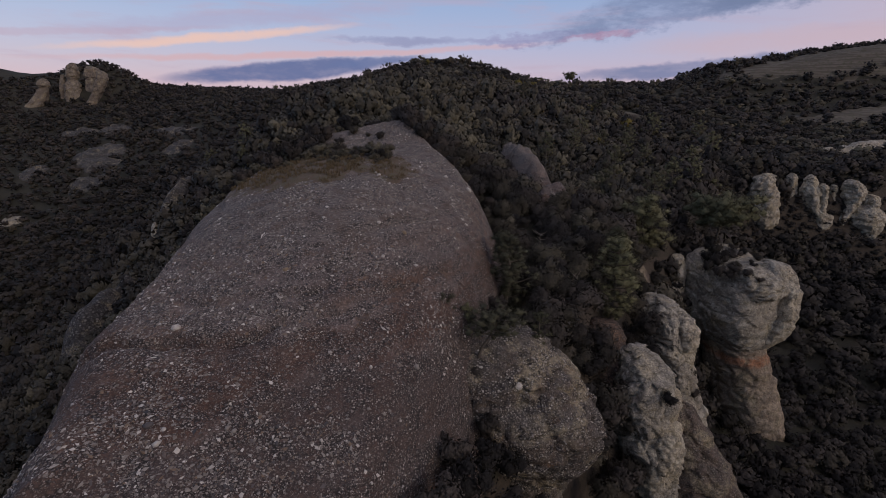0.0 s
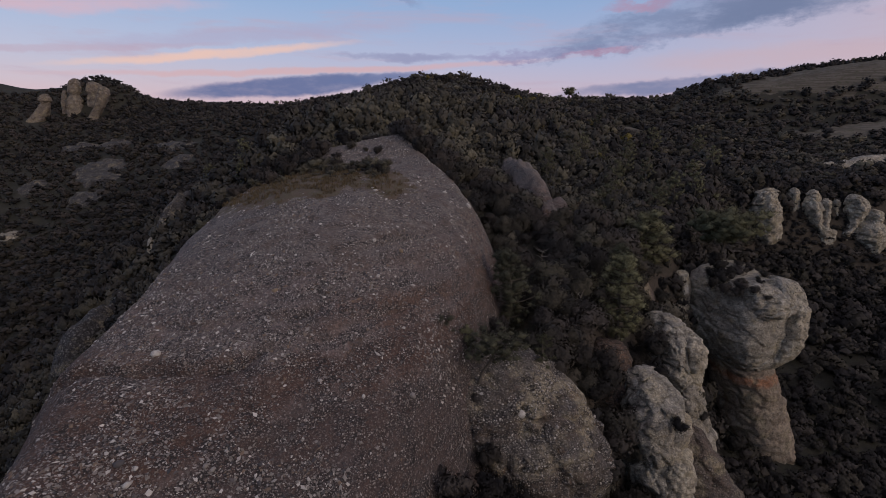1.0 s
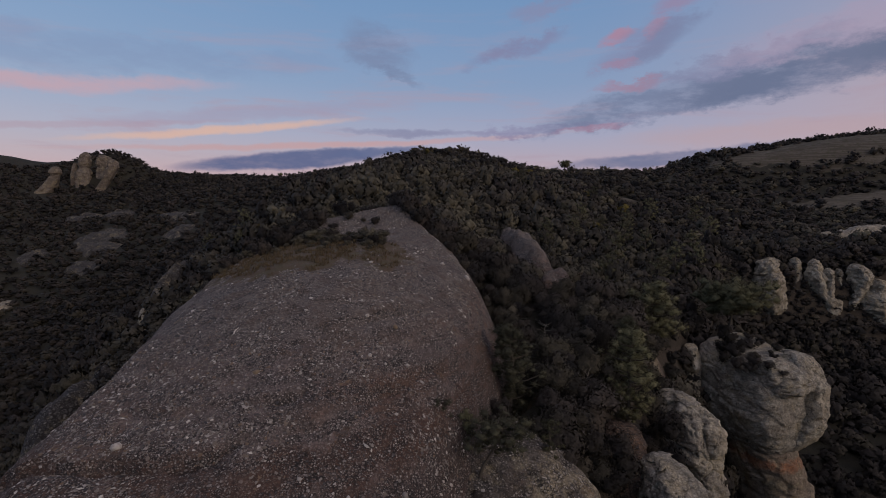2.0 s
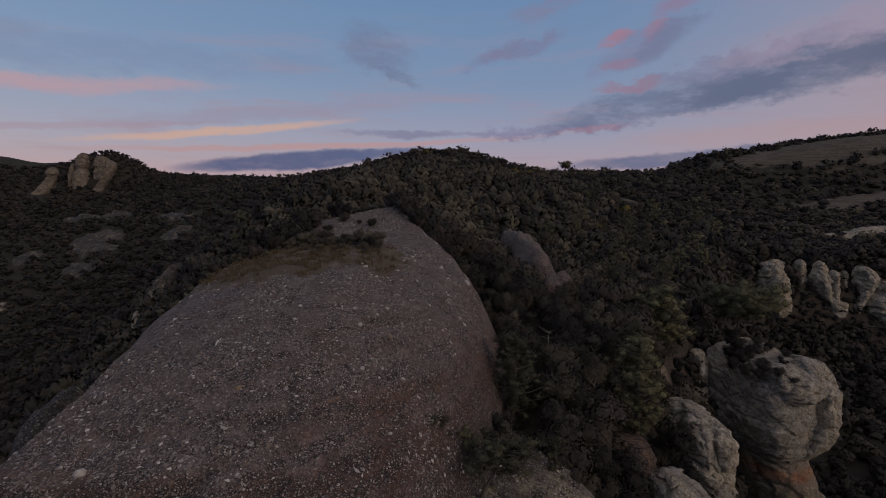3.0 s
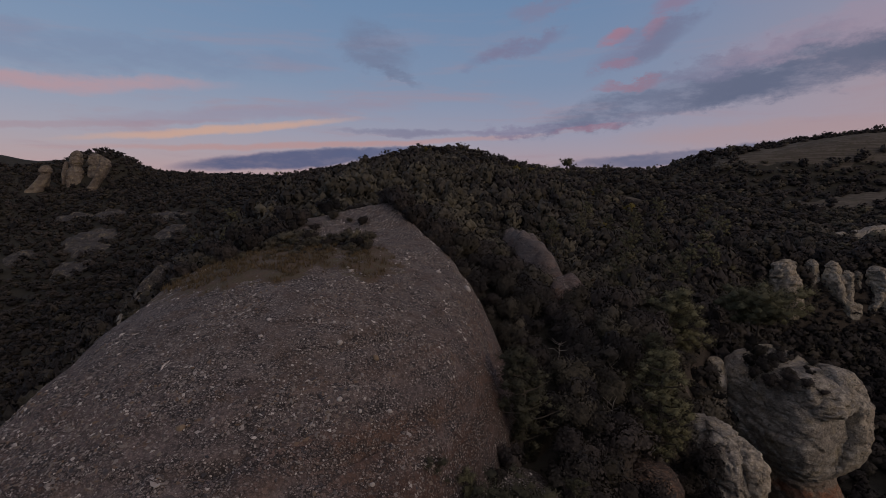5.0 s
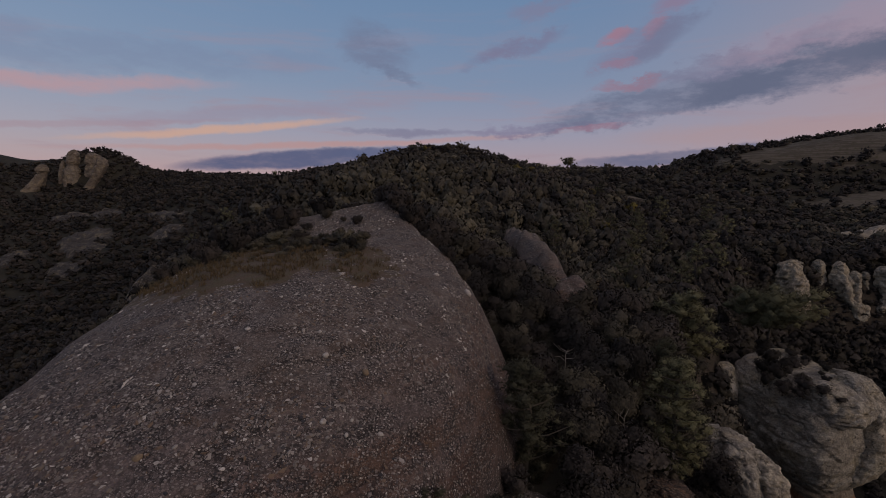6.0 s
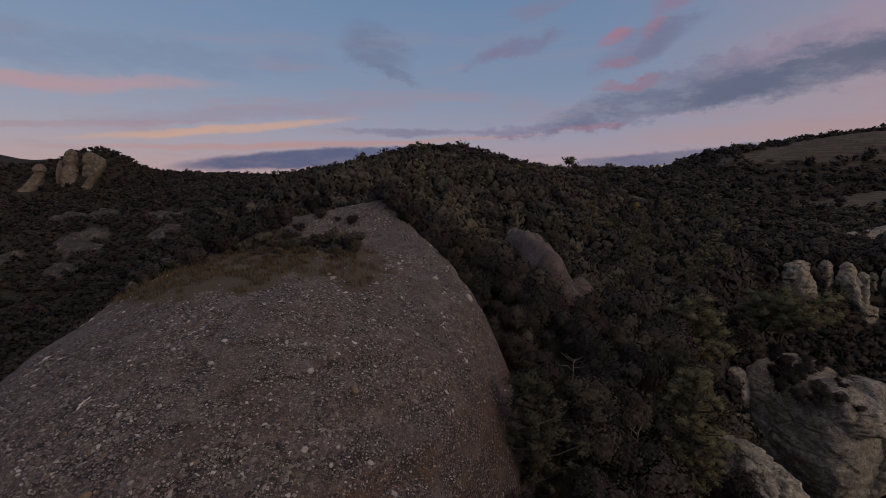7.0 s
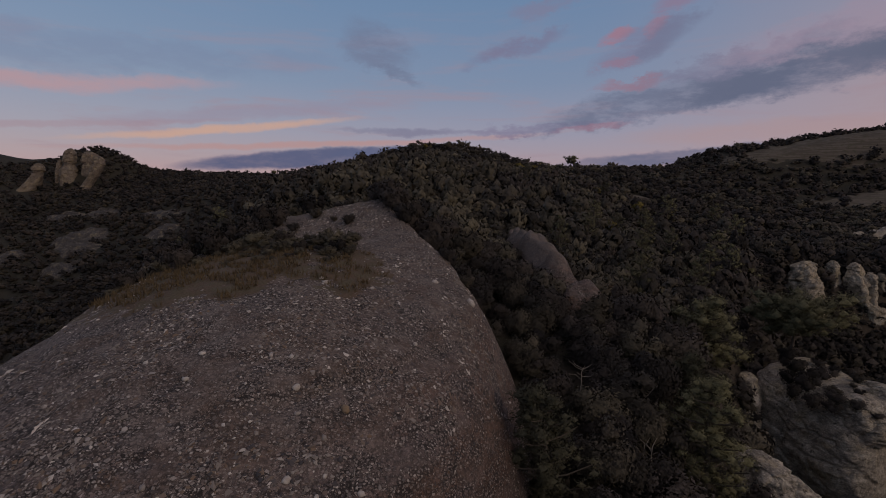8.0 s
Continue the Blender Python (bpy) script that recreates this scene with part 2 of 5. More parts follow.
def foliage(name, dark, light, fine=2.6):
    """Leaves that differ from tree to tree (each tree's own tint) and from spray to spray."""
    m, k = material(name, 0.8)
    info = k.add("ShaderNodeObjectInfo").outputs["Random"]
    tint = k.add("ShaderNodeAttribute")
    tint.attribute_name = "tint"
    own = k.math("FRACT", k.math("ADD", info, tint.outputs["Fac"]))
    other = k.math("FRACT", k.math("MULTIPLY", own, 9.7))
    geo = k.add("ShaderNodeNewGeometry").outputs["Random Per Island"]
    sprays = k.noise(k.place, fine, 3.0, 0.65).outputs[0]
    tone = k.mix(k.ramp(k.math("ADD", k.math("MULTIPLY", own, 0.75), k.math("MULTIPLY", geo, 0.25)), 0.1, 0.95), dark, light)
    tone = k.mix(k.ramp(other, 0.72, 0.95, 0.0, 0.6), tone, k.mix(0.5, light, (0.085, 0.074, 0.040)))
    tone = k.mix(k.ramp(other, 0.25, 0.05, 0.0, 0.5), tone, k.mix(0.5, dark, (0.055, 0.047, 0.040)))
    # near-black blotches: the shade in gaps between sprays, put into the leaf colour
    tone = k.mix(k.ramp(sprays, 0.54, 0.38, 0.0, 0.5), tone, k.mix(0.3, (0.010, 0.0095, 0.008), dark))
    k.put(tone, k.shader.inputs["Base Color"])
    bump(k, sprays, 0.6, 0.3)
    return m


DOME = conglomerate("pebbly_rock", (0.204, 0.157, 0.143), (0.160, 0.096, 0.072), (0.47, 0.42, 0.385), 4.6, beds=0.35, lower=(-12.5, (0.070, 0.052, 0.050), (0.092, 0.050, 0.036)), speck=1.15, knots=1.0)
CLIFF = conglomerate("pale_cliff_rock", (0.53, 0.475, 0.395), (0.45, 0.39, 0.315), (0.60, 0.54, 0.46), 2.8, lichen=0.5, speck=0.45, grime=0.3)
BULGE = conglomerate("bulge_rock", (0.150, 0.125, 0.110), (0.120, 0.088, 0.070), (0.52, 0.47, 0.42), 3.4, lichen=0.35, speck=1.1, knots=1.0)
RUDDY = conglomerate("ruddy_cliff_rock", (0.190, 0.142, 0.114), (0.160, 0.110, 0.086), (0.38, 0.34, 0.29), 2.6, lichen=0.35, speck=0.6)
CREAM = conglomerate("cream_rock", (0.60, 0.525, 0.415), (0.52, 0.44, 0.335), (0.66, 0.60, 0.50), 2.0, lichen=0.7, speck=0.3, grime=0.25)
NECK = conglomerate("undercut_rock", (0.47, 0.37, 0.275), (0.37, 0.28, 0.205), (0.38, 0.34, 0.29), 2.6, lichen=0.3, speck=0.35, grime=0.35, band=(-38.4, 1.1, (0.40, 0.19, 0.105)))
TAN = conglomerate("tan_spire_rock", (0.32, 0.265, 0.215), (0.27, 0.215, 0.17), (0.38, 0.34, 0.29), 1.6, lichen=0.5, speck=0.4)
EARTH = conglomerate("ruddy_earth", (0.17, 0.105, 0.072), (0.13, 0.075, 0.05), (0.22, 0.18, 0.14), 2.6)
SLAB = conglomerate("grey_slab_rock", (0.092, 0.084, 0.087), (0.074, 0.065, 0.064), (0.26, 0.24, 0.22), 1.2, beds=0.3, lichen=0.3)
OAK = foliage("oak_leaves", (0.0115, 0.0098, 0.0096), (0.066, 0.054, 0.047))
# lighter copy of the oak leaves, so open slopes outshine the shaded valleys
LIGHT_OAK = foliage("light_oak_leaves", (0.024, 0.021, 0.018), (0.102, 0.089, 0.068))
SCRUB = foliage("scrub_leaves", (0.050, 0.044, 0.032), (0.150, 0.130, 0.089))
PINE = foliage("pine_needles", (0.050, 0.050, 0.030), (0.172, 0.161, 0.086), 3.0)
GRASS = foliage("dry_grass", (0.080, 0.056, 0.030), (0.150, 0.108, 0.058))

STONE, k = material("loose_pebbles", 0.8)
info = k.add("ShaderNodeObjectInfo").outputs["Random"]
each = k.add("ShaderNodeNewGeometry").outputs["Random Per Island"]
pick = k.math("FRACT", k.math("ADD", k.math("MULTIPLY", info, 7.31), each))
ramp = k.add("ShaderNodeValToRGB", Fac=pick)
tones = [(0.0, (0.050, 0.048, 0.054)), (0.2, (0.13, 0.110, 0.105)), (0.32, (0.19, 0.130, 0.09)), (0.50, (0.20, 0.172, 0.152)), (0.80, (0.28, 0.248, 0.225)), (1.0, (0.64, 0.58, 0.53))]
while len(ramp.color_ramp.elements) < len(tones):
    ramp.color_ramp.elements.new(0.5)
for element, (place, tone) in zip(ramp.color_ramp.elements, tones):
    element.position, element.color = place, (*tone, 1)
grain = k.noise(k.place, 26.0, 4.0, 0.65).outputs[0]
k.put(k.mix(k.ramp(grain, 0.4, 0.7, 0.0, 0.5), ramp.outputs[0], k.mix(0.5, ramp.outputs[0], (0.04, 0.038, 0.036))), k.shader.inputs["Base Color"])
bump(k, grain, 0.4, 0.02)


def plain_stone(name, tone, worn):
    m, k = material(name, 0.85)
    grain = k.noise(k.place, 9.0, 5.0, 0.65).outputs[0]
    k.put(k.mix(k.ramp(grain, 0.35, 0.7), tone, worn), k.shader.inputs["Base Color"])
    bump(k, grain, 0.5, 0.04)
    return m


WHITE_STONE = plain_stone("white_stone", (0.50, 0.455, 0.41), (0.34, 0.30, 0.27))
TAN_STONE = plain_stone("tan_stone", (0.27, 0.20, 0.13), (0.18, 0.13, 0.09))

SOIL, k = material("woodland_soil")
a = k.noise(k.place, 0.12, 5.0, 0.6).outputs[0]
b = k.noise(k.place, 2.0, 6.0, 0.65).outputs[0]
tone = k.mix(k.ramp(a, 0.4, 0.65), (0.024, 0.020, 0.016), (0.042, 0.034, 0.026))
tone = k.mix(k.ramp(b, 0.35, 0.75), tone, (0.035, 0.036, 0.022))
steep = k.add("ShaderNodeSeparateXYZ", Vector=k.add("ShaderNodeNewGeometry").outputs["True Normal"]).outputs[2]
steep = k.math("ADD", steep, k.math("MULTIPLY", k.math("SUBTRACT", a, 0.5), 0.5))
tone = k.mix(k.ramp(steep, 0.56, 0.44), tone, k.mix(k.ramp(b, 0.4, 0.7), (0.065, 0.050, 0.038), (0.035, 0.029, 0.023)))
k.put(tone, k.shader.inputs["Base Color"])
bump(k, b, 0.6, 0.3)

BARK, k = material("bark")
b = k.noise(k.scaled(k.place, (6, 6, 1.5)), 2.0, 5.0, 0.6).outputs[0]
k.put(k.mix(b, (0.055, 0.045, 0.036), (0.13, 0.11, 0.09)), k.shader.inputs["Base Color"])
bump(k, b, 0.7, 0.03)


# ---- mesh helpers ----
def mesh_of(name, verts, faces, mat, smooth=True, normals=None):
    """A mesh from arrays; faces all have the same number of corners. normals: how the surface is turned at each corner point."""
    verts, faces = np.asarray(verts, np.float32), np.asarray(faces, np.int32)
    me = bpy.data.meshes.new(name)
    me.vertices.add(len(verts))
    me.vertices.foreach_set("co", verts.ravel())
    size = faces.shape[1]
    me.loops.add(faces.size)
    me.loops.foreach_set("vertex_index", faces.ravel())
    me.polygons.add(len(faces))
    me.polygons.foreach_set("loop_start", np.arange(0, faces.size, size, dtype=np.int32))
    me.polygons.foreach_set("use_smooth", np.full(len(faces), smooth))
    me.materials.append(mat)
    me.update(calc_edges=True)
    if normals is not None:
        me.attributes.new("custom_normal", "FLOAT_VECTOR", "POINT").data.foreach_set("vector", np.asarray(normals, np.float32).ravel())
    return me


def grid_faces(rows, cols, wrap=False):
    i, j = np.meshgrid(np.arange(rows - 1), np.arange(cols if wrap else cols - 1), indexing="ij")
    j2 = (j + 1) % cols
    return np.stack([i * cols + j, i * cols + j2, (i + 1) * cols + j2, (i + 1) * cols + j], -1).reshape(-1, 4)


_HASH = np.random.RandomState(5).rand(4096)


def lattice(ix, iy, iz):
    return _HASH[(ix * 1619 + iy * 31337 + iz * 6971 + ((ix * iy) ^ (iz * 13))) & 4095]


def value_noise(p):
    """Smooth noise from 0 to 1 at rows of places."""
    p = np.asarray(p, float)
    i = np.floor(p).astype(np.int64)
    f = p - i
    f = f * f * (3 - 2 * f)
    out = 0
    for dx in (0, 1):
        for dy in (0, 1):
            for dz in (0, 1):
                w = (f[..., 0] if dx else 1 - f[..., 0]) * (f[..., 1] if dy else 1 - f[..., 1]) * (f[..., 2] if dz else 1 - f[..., 2])
                out = out + w * lattice(i[..., 0] + dx, i[..., 1] + dy, i[..., 2] + dz)
    return out


def fractal(p, octaves=4, gain=0.5):
    p = np.asarray(p, float)
    out, amp, total = 0, 1.0, 0
    for o in range(octaves):
        out, total = out + amp * (value_noise(p * 2**o + 17.3 * o) - 0.5), total + amp
        amp *= gain
    return out / total * 2


# ---- the relief ----
XN = np.array([-520, -390, -300, -210, -120, -55, -5, 45, 100, 190, 330.0])
YN = np.array([-90, 10, 60, 105, 150, 205, 270, 335, 450.0])
RELIEF = np.array([
    (-160, -151, -139, -120, -94, -58, -22, -31, -49, -66, -83),
    (-120, -123, -123, -115, -96, -65, -20, -29, -46, -54, -59),
    (-82, -93, -105, -109, -91, -34, -4, -20, -39, -40, -34),
    (-48, -61, -78, -98, -88, -17, -6, -22, -26, -20, -13),
    (-22, -32, -46, -75, -62, 2, 7, -12, -23, -14, -6),
    (-0, -16, -37, -74, -40, 9, 14, 4, -14, -18, -9),
    (23, -9, -31, -32, -11, 10, 24, 13, 15, 3, 15),
    (60, 10, -19, -8, 12, 25, 24, 12, 19, 26, 45),
    (102, 33, 33, 27, 17, 22, -0, -7, -9, 2, 8),
], float)
BRINK = np.array([(-6, 8), (1, 26), (7, 36), (11, 43), (14, 51), (20, 61), (30, 73), (42, 87), (54, 108), (67, 128), (80, 144), (93, 150), (130, 153), (190, 170), (330, 188)], float)
KNOLLS = [(10, 313, 46, 36, 8), (-9, 84, 15, 32, 7), (-316, 462, 42, 36, 11), (-292, 436, 30, 26, 10), (-281, 399, 15, 9, 9)]


def beyond_brink(x, y):
    """Metres past the brink of the shelf, on its low side."""
    best, sign = np.full(np.shape(x), 1e9), np.ones(np.shape(x))
    for (x0, y0), (x1, y1) in zip(BRINK[:-1], BRINK[1:]):
        dx, dy = x1 - x0, y1 - y0
        length = np.hypot(dx, dy)
        t = np.clip(((x - x0) * dx + (y - y0) * dy) / length**2, 0, 1)
        d = np.hypot(x - x0 - t * dx, y - y0 - t * dy)
        s = np.sign((x - x0) * dy - (y - y0) * dx)
        near = d < best - 1e-9
        best, sign = np.where(near, d, best), np.where(near, s, sign)
    return best * sign


def spline(v, nodes):
    i = np.interp(np.ravel(v), nodes, np.arange(len(nodes)))
    a = np.abs(i[:, None] - np.arange(len(nodes))[None])
    w = np.where(a < 1, 2 / 3 - a * a + a**3 / 2, np.where(a < 2, (2 - a) ** 3 / 6, 0))
    return w / w.sum(1, keepdims=True)


def ground_height(x, y):
    x, y = np.asarray(x, float), np.asarray(y, float)
    shape = np.broadcast(x, y).shape
    x, y = np.broadcast_to(x, shape), np.broadcast_to(y, shape)
    z = np.einsum("nj,ji,ni->n", spline(y, YN), RELIEF, spline(x, XN)).reshape(shape)
    t = np.clip((beyond_brink(x, y) + 1) / np.interp(x, (5, 20, 60, 80), (11, 18, 14, 17)), 0, 1)
    z = z - 28 * t * t * (3 - 2 * t)
    for kx, ky, a, b, high in KNOLLS:
        z = z + high * np.exp(-((((x - kx) / a) ** 2 + ((y - ky) / b) ** 2) ** 1.5))
    z = z + (9 + 4 * np.clip((x - 172) / 70, 0, 1.3)) / (1 + np.exp(np.clip((163 - x) / 4, -40, 40))) / (1 + np.exp(np.clip((285 - y) / 6, -40, 40)))
    z = z + 1.2 * fractal(np.stack([x / 30, y / 30, 0 * x], -1), 4)
    # unseen hill added behind, to keep the low glow out of the valley
    b = np.clip((-35 - y) / 100, 0, 1)
    b = b * b * (3 - 2 * b)
    z = z * (1 - b) + (12 + 8 * fractal(np.stack([x / 90, y / 90, 0 * x], -1), 2)) * b
    # unseen rise added on the west, to block the low glow from the right valley
    b = np.clip((x - 150 - 1.05 * np.maximum(y, 0)) / 90, 0, 1)
    b = b * b * (3 - 2 * b)
    z = z * (1 - b) + (4 + 8 * fractal(np.stack([x / 90, y / 90, 0 * x + 4], -1), 2)) * b
    far = np.clip((np.hypot(x, y) - 590) / 500, 0, 1)
    return z * (1 - far) - 60 * far


# ---- the great dome of rock ----
DOME_FORM = [(0, 0, -6.59), (0, 1, 5.42), (0, 2, -4.56), (0, 3, 0.38), (0, 4, 1.42), (0, 5, -0.17), (1, 0, -1.46), (1, 1, 1.59), (1, 2, 0.10), (1, 3, 1.39), (1, 4, -0.47), (2, 0, -5.84), (2, 1, 2.31), (2, 2, 2.37), (2, 3, -0.71), (3, 0, -0.85), (3, 1, 1.17), (3, 2, -1.60)]
EDGE_Y = np.array([4, 12, 20, 27, 34, 42, 50, 58, 66, 76.0])
EDGE_L = np.array([-12.0, -14.8, -18.0, -21.2, -20.5, -22.1, -22.6, -21.0, -18.6, -15.7])
EDGE_R = np.array([-7, -5.5, -3.4, -1.1, 0.8, 3.0, 3.2, 0.8, -3.4, -8.0])

# where beds break off in steps: x and y along the lip, depth, and how far the hollow reaches below it
LEDGES = [((-22, -19.2, -15.8, -12.6, -10.7, -7.7, -6.5, -4.0, -1.0, 2.1), (25.6, 25.6, 25.5, 25.7, 26.1, 27.1, 28.1, 30.6, 34.0, 38.1), 0.42, 3.0),
          ((-10.2, -9.1, -7.7, -6.7, -6.0), (28.6, 28.8, 29.4, 31.0, 32.4), 0.26, 1.2),
          ((-4.2, -2.8, -1.6, 0.0, 1.6), (34.0, 34.4, 35.7, 37.1, 38.4), 0.34, 1.5),
          ((-17.5, -14, -11, -8.6), (28.6, 28.2, 28.5, 29.0), 0.18, 1.5),
          ((-9.4, -8.1, -6.6, -5.4), (27.2, 27.4, 27.9, 29.0), 0.2, 0.8),
          ((-14, -12, -9, -6.5), (31.4, 31.0, 31.3, 31.8), 0.14, 1.5),
          ((-10.5, -8.8, -6.5, -4.0), (34.0, 33.6, 35.4, 35.9), 0.16, 1.2),
          ((-13, -10.5, -7.5), (21.6, 21.2, 22.6), 0.2, 1.2)]


def dome_height(x, y):
    u, v = (x + 8) / 15, (np.clip(y, 12, 71) - 40) / 20
    uc = np.clip(u, -1.25, 1.0)
    z = sum(c * uc**i * v**j for i, j, c in DOME_FORM)
    out = np.maximum(np.interp(y, EDGE_Y, EDGE_L) - x, x - np.interp(y, EDGE_Y, EDGE_R))
    out = np.maximum(out, np.maximum((16.5 - y) * 0.9, (y - 71) * 0.5))
    s = np.maximum(out + 1.5, 0)
    z = z - 0.16 * s**2 - 0.02 * s**3
    # beds that weather back: shallow ledges along the layers
    p = np.stack([x, y, z], -1)
    bed = z + 0.05 * x + 0.7 * fractal(p / 9, 3)
    for level, deep in ((-15.2, 0.12), (-8.6, 0.16), (-14.0, 0.10)):
        worn = np.clip(0.65 + 1.3 * fractal(p / 7 + level, 2), 0, 1.2)
        z = z - worn * deep / (1 + np.exp(np.clip((bed - level) / 0.07, -30, 30))) - worn * 0.8 * deep * np.exp(-(((bed - level + 0.28) / 0.16) ** 2))
    for xs, ys, deep, reach in LEDGES:
        line = np.interp(x, xs, ys) + 1.1 * fractal(p / 1.9, 4, 0.6)
        deep = deep * np.clip(0.65 + 1.6 * fractal(p / 2.6 + 4, 2), 0.05, 1.4)
        on = np.clip((x - xs[0]) / 1.2, 0, 1) * np.clip((xs[-1] - x) / 1.2, 0, 1)
        d = line - y
        z = z - on * deep * (np.clip(d / 0.16, 0, 1) * np.exp(-np.clip(d, 0, None) / reach) + 0.55 * np.exp(-(((d - 0.36) / 0.22) ** 2)))
    return z + 0.34 * fractal(p / 3.5, 4) + 0.5 * fractal(p / 12, 2) + 0.10 * fractal(p / 0.9, 3)


def under_dome(x, y):
    return (x > -44) & (x < 22) & (y > 0) & (y < 80) & (dome_height(x, y) > ground_height(x, y) - 3)


def spread(inner, outer, step, grow):
    out = [0.0]
    while out[-1] < outer:
        out.append(out[-1] + (step if out[-1] < inner else (out[-1] - inner) * grow + step))
    return np.array(out)


right, left = spread(190, 4200, 2.2, 0.09), spread(240, 4200, 2.4, 0.09)
gx = np.concatenate([-left[:0:-1], right])
ahead, back = spread(460, 4200, 2.4, 0.09), spread(20, 4200, 4.0, 0.12)
gy = np.concatenate([-back[:0:-1], ahead])
X, Y = np.meshgrid(gx, gy)
G = ground_height(X, Y)
G = np.where(under_dome(X, Y), np.minimum(G, dome_height(X, Y) - 1.2), G)
ground = tagged(new("ground", mesh_of("ground", np.stack([X, Y, G], -1).reshape(-1, 3), grid_faces(len(gy), len(gx)), SOIL)),
                "dark brown woodland soil on steep hill slopes", "ground", kind="structure")

dx = np.arange(-36, 14, 0.2)
dy = np.arange(6, 78, 0.2)
X, Y = np.meshgrid(dx, dy)
Z = np.maximum(dome_height(X, Y), ground_height(X, Y) - 6)
dome = tagged(new("rock_dome", mesh_of("rock_dome", np.stack([X, Y, Z], -1).reshape(-1, 3), grid_faces(len(dy), len(dx)), DOME)),
              "great bare dome of grey-brown pebbly conglomerate rock", "rock")


# ---- towers and cliffs ----
def facets(p, size, seed, flat=1.1):
    """Angular blocks: each point's nearest seed gives its block's own step and tilt, with a crack along the seams."""
    r = np.random.RandomState(seed)
    q = p.reshape(-1, 3) * (1, 1, flat)
    low, high = q.min(0) - size, q.max(0) + size
    many = int(min(700, max(12, np.prod((high - low) / size))))
    s = low + (high - low) * r.rand(many, 3)
    step, tilt = r.rand(many) - 0.5, r.normal(size=(many, 3)) * 0.55
    out, gap = np.empty(len(q)), np.empty(len(q))
    for i in range(0, len(q), 4000):
        d = ((q[i:i + 4000, None] - s[None]) ** 2).sum(-1)
        two = np.argpartition(d, 1, axis=1)[:, :2]
        d2 = np.sqrt(np.sort(np.take_along_axis(d, two, 1), axis=1))
        own = d.argmin(1)
        out[i:i + 4000] = step[own] + (tilt[own] * (q[i:i + 4000] - s[own])).sum(1) / size
        gap[i:i + 4000] = (d2[:, 1] - d2[:, 0]) / size
    return out.reshape(p.shape[:-1]), gap.reshape(p.shape[:-1])


def rock_tower(name, rings, mat, seed, rough=0.9, segs=96, steps=84, label="", square=3.0, turn=0.0, blocky=0.5, slope=0.0):
    """A weathered rock from rings (z, x, y, half width, half depth), top first; lopsided, with beds, overhangs and cracks."""
    rings = np.array(rings, float)
    u = np.linspace(0, len(rings) - 1, steps)
    z, cx, cy, rx, ry = (np.interp(u, np.arange(len(rings)), rings[:, i]) for i in range(5))
    for _ in range(2):
        for a in (cx, cy, rx, ry):
            a[1:-1] = (a[:-2] + 2 * a[1:-1] + a[2:]) / 4
    ang = np.linspace(0, 2 * math.pi, segs, endpoint=False)
    ca, sa = np.cos(ang), np.sin(ang)
    sq = 1 / (np.abs(ca) ** square + np.abs(sa) ** square) ** (1 / square)
    size = float(np.median(np.minimum(rings[1:, 3], rings[1:, 4])))
    ct, st = math.cos(turn), math.sin(turn)
    lop = 1 + 0.10 * rough * np.sin(2 * ang[None] + seed + z[:, None] / (size * 1.7)) + 0.08 * rough * np.sin(3 * ang[None] + 2.1 * seed - z[:, None] / size)
    ex, ey = rx[:, None] * ca * sq * lop, ry[:, None] * sa * sq * lop
    P = np.stack([cx[:, None] + ex * ct - ey * st, cy[:, None] + ex * st + ey * ct, np.repeat(z[:, None], segs, 1)], -1)
    out = np.stack([ca * ct - sa * st, ca * st + sa * ct, 0 * ca], -1)[None]
    q = P + seed * 13.7
    push = fractal(q / (size * 0.75), 5, 0.55) * rough * size * 0.26
    warp = q + 0.5 * size * np.stack([fractal(q / size, 2), fractal(q / size + 9, 2), 0 * q[..., 0]], -1)
    crack = np.abs(fractal(warp * (1, 1, 0.22) / (size * 0.7), 2))
    push = push - np.clip(1 - crack / 0.07, 0, 1) ** 0.7 * size * 0.10 * rough
    layer = np.abs(fractal(np.stack([0.1 * q[..., 0], 0.1 * q[..., 1], q[..., 2] + 0.25 * size * fractal(q / size, 2)], -1) / (size * 0.42), 2))
    push = push - np.clip(1 - layer / 0.06, 0, 1) ** 0.7 * size * 0.07 * rough
    push = push + fractal(q / (size * 0.16), 4, 0.6) * size * 0.03 * (0.4 + rough)
    if blocky:
        wob = q + 0.12 * size * np.stack([fractal(q / (0.4 * size) + i, 3) for i in (0, 5, 9)], -1)
        for share, big in ((0.20, 0.8), (0.12, 0.36), (0.06, 0.16)):
            step, gap = facets(wob, size * big, seed + int(100 * big))
            push = push + blocky * size * (share * np.clip(step, -0.9, 0.9) - 1.1 * share * np.clip(1 - gap / 0.08, 0, 1))
    limit = np.minimum(rx, ry)[:, None] * 0.7
    P = P + out * np.clip(push, -limit, limit)[..., None]
    P[..., 2] += (0.10 * size * fractal(q / (size * 0.5), 4)) * rough
    if slope:
        P[..., 2] += slope * (P[..., 1] - cy[0]) * np.clip(1 - (z[0] - z[:, None]) / (2.2 * size), 0, 1)
    verts = np.concatenate([P.reshape(-1, 3), [[cx[0], cy[0], P[0, :, 2].mean()]]])
    me = mesh_of(name, verts, grid_faces(steps, segs, True)[:, ::-1], mat)
    bm = bmesh.new()
    bm.from_mesh(me)
    bm.verts.ensure_lookup_table()
    for a in range(segs):
        bm.faces.new((bm.verts[steps * segs], bm.verts[a], bm.verts[(a + 1) % segs])).smooth = True
    bmesh.ops.recalc_face_normals(bm, faces=bm.faces)
    bm.to_mesh(me)
    bm.free()
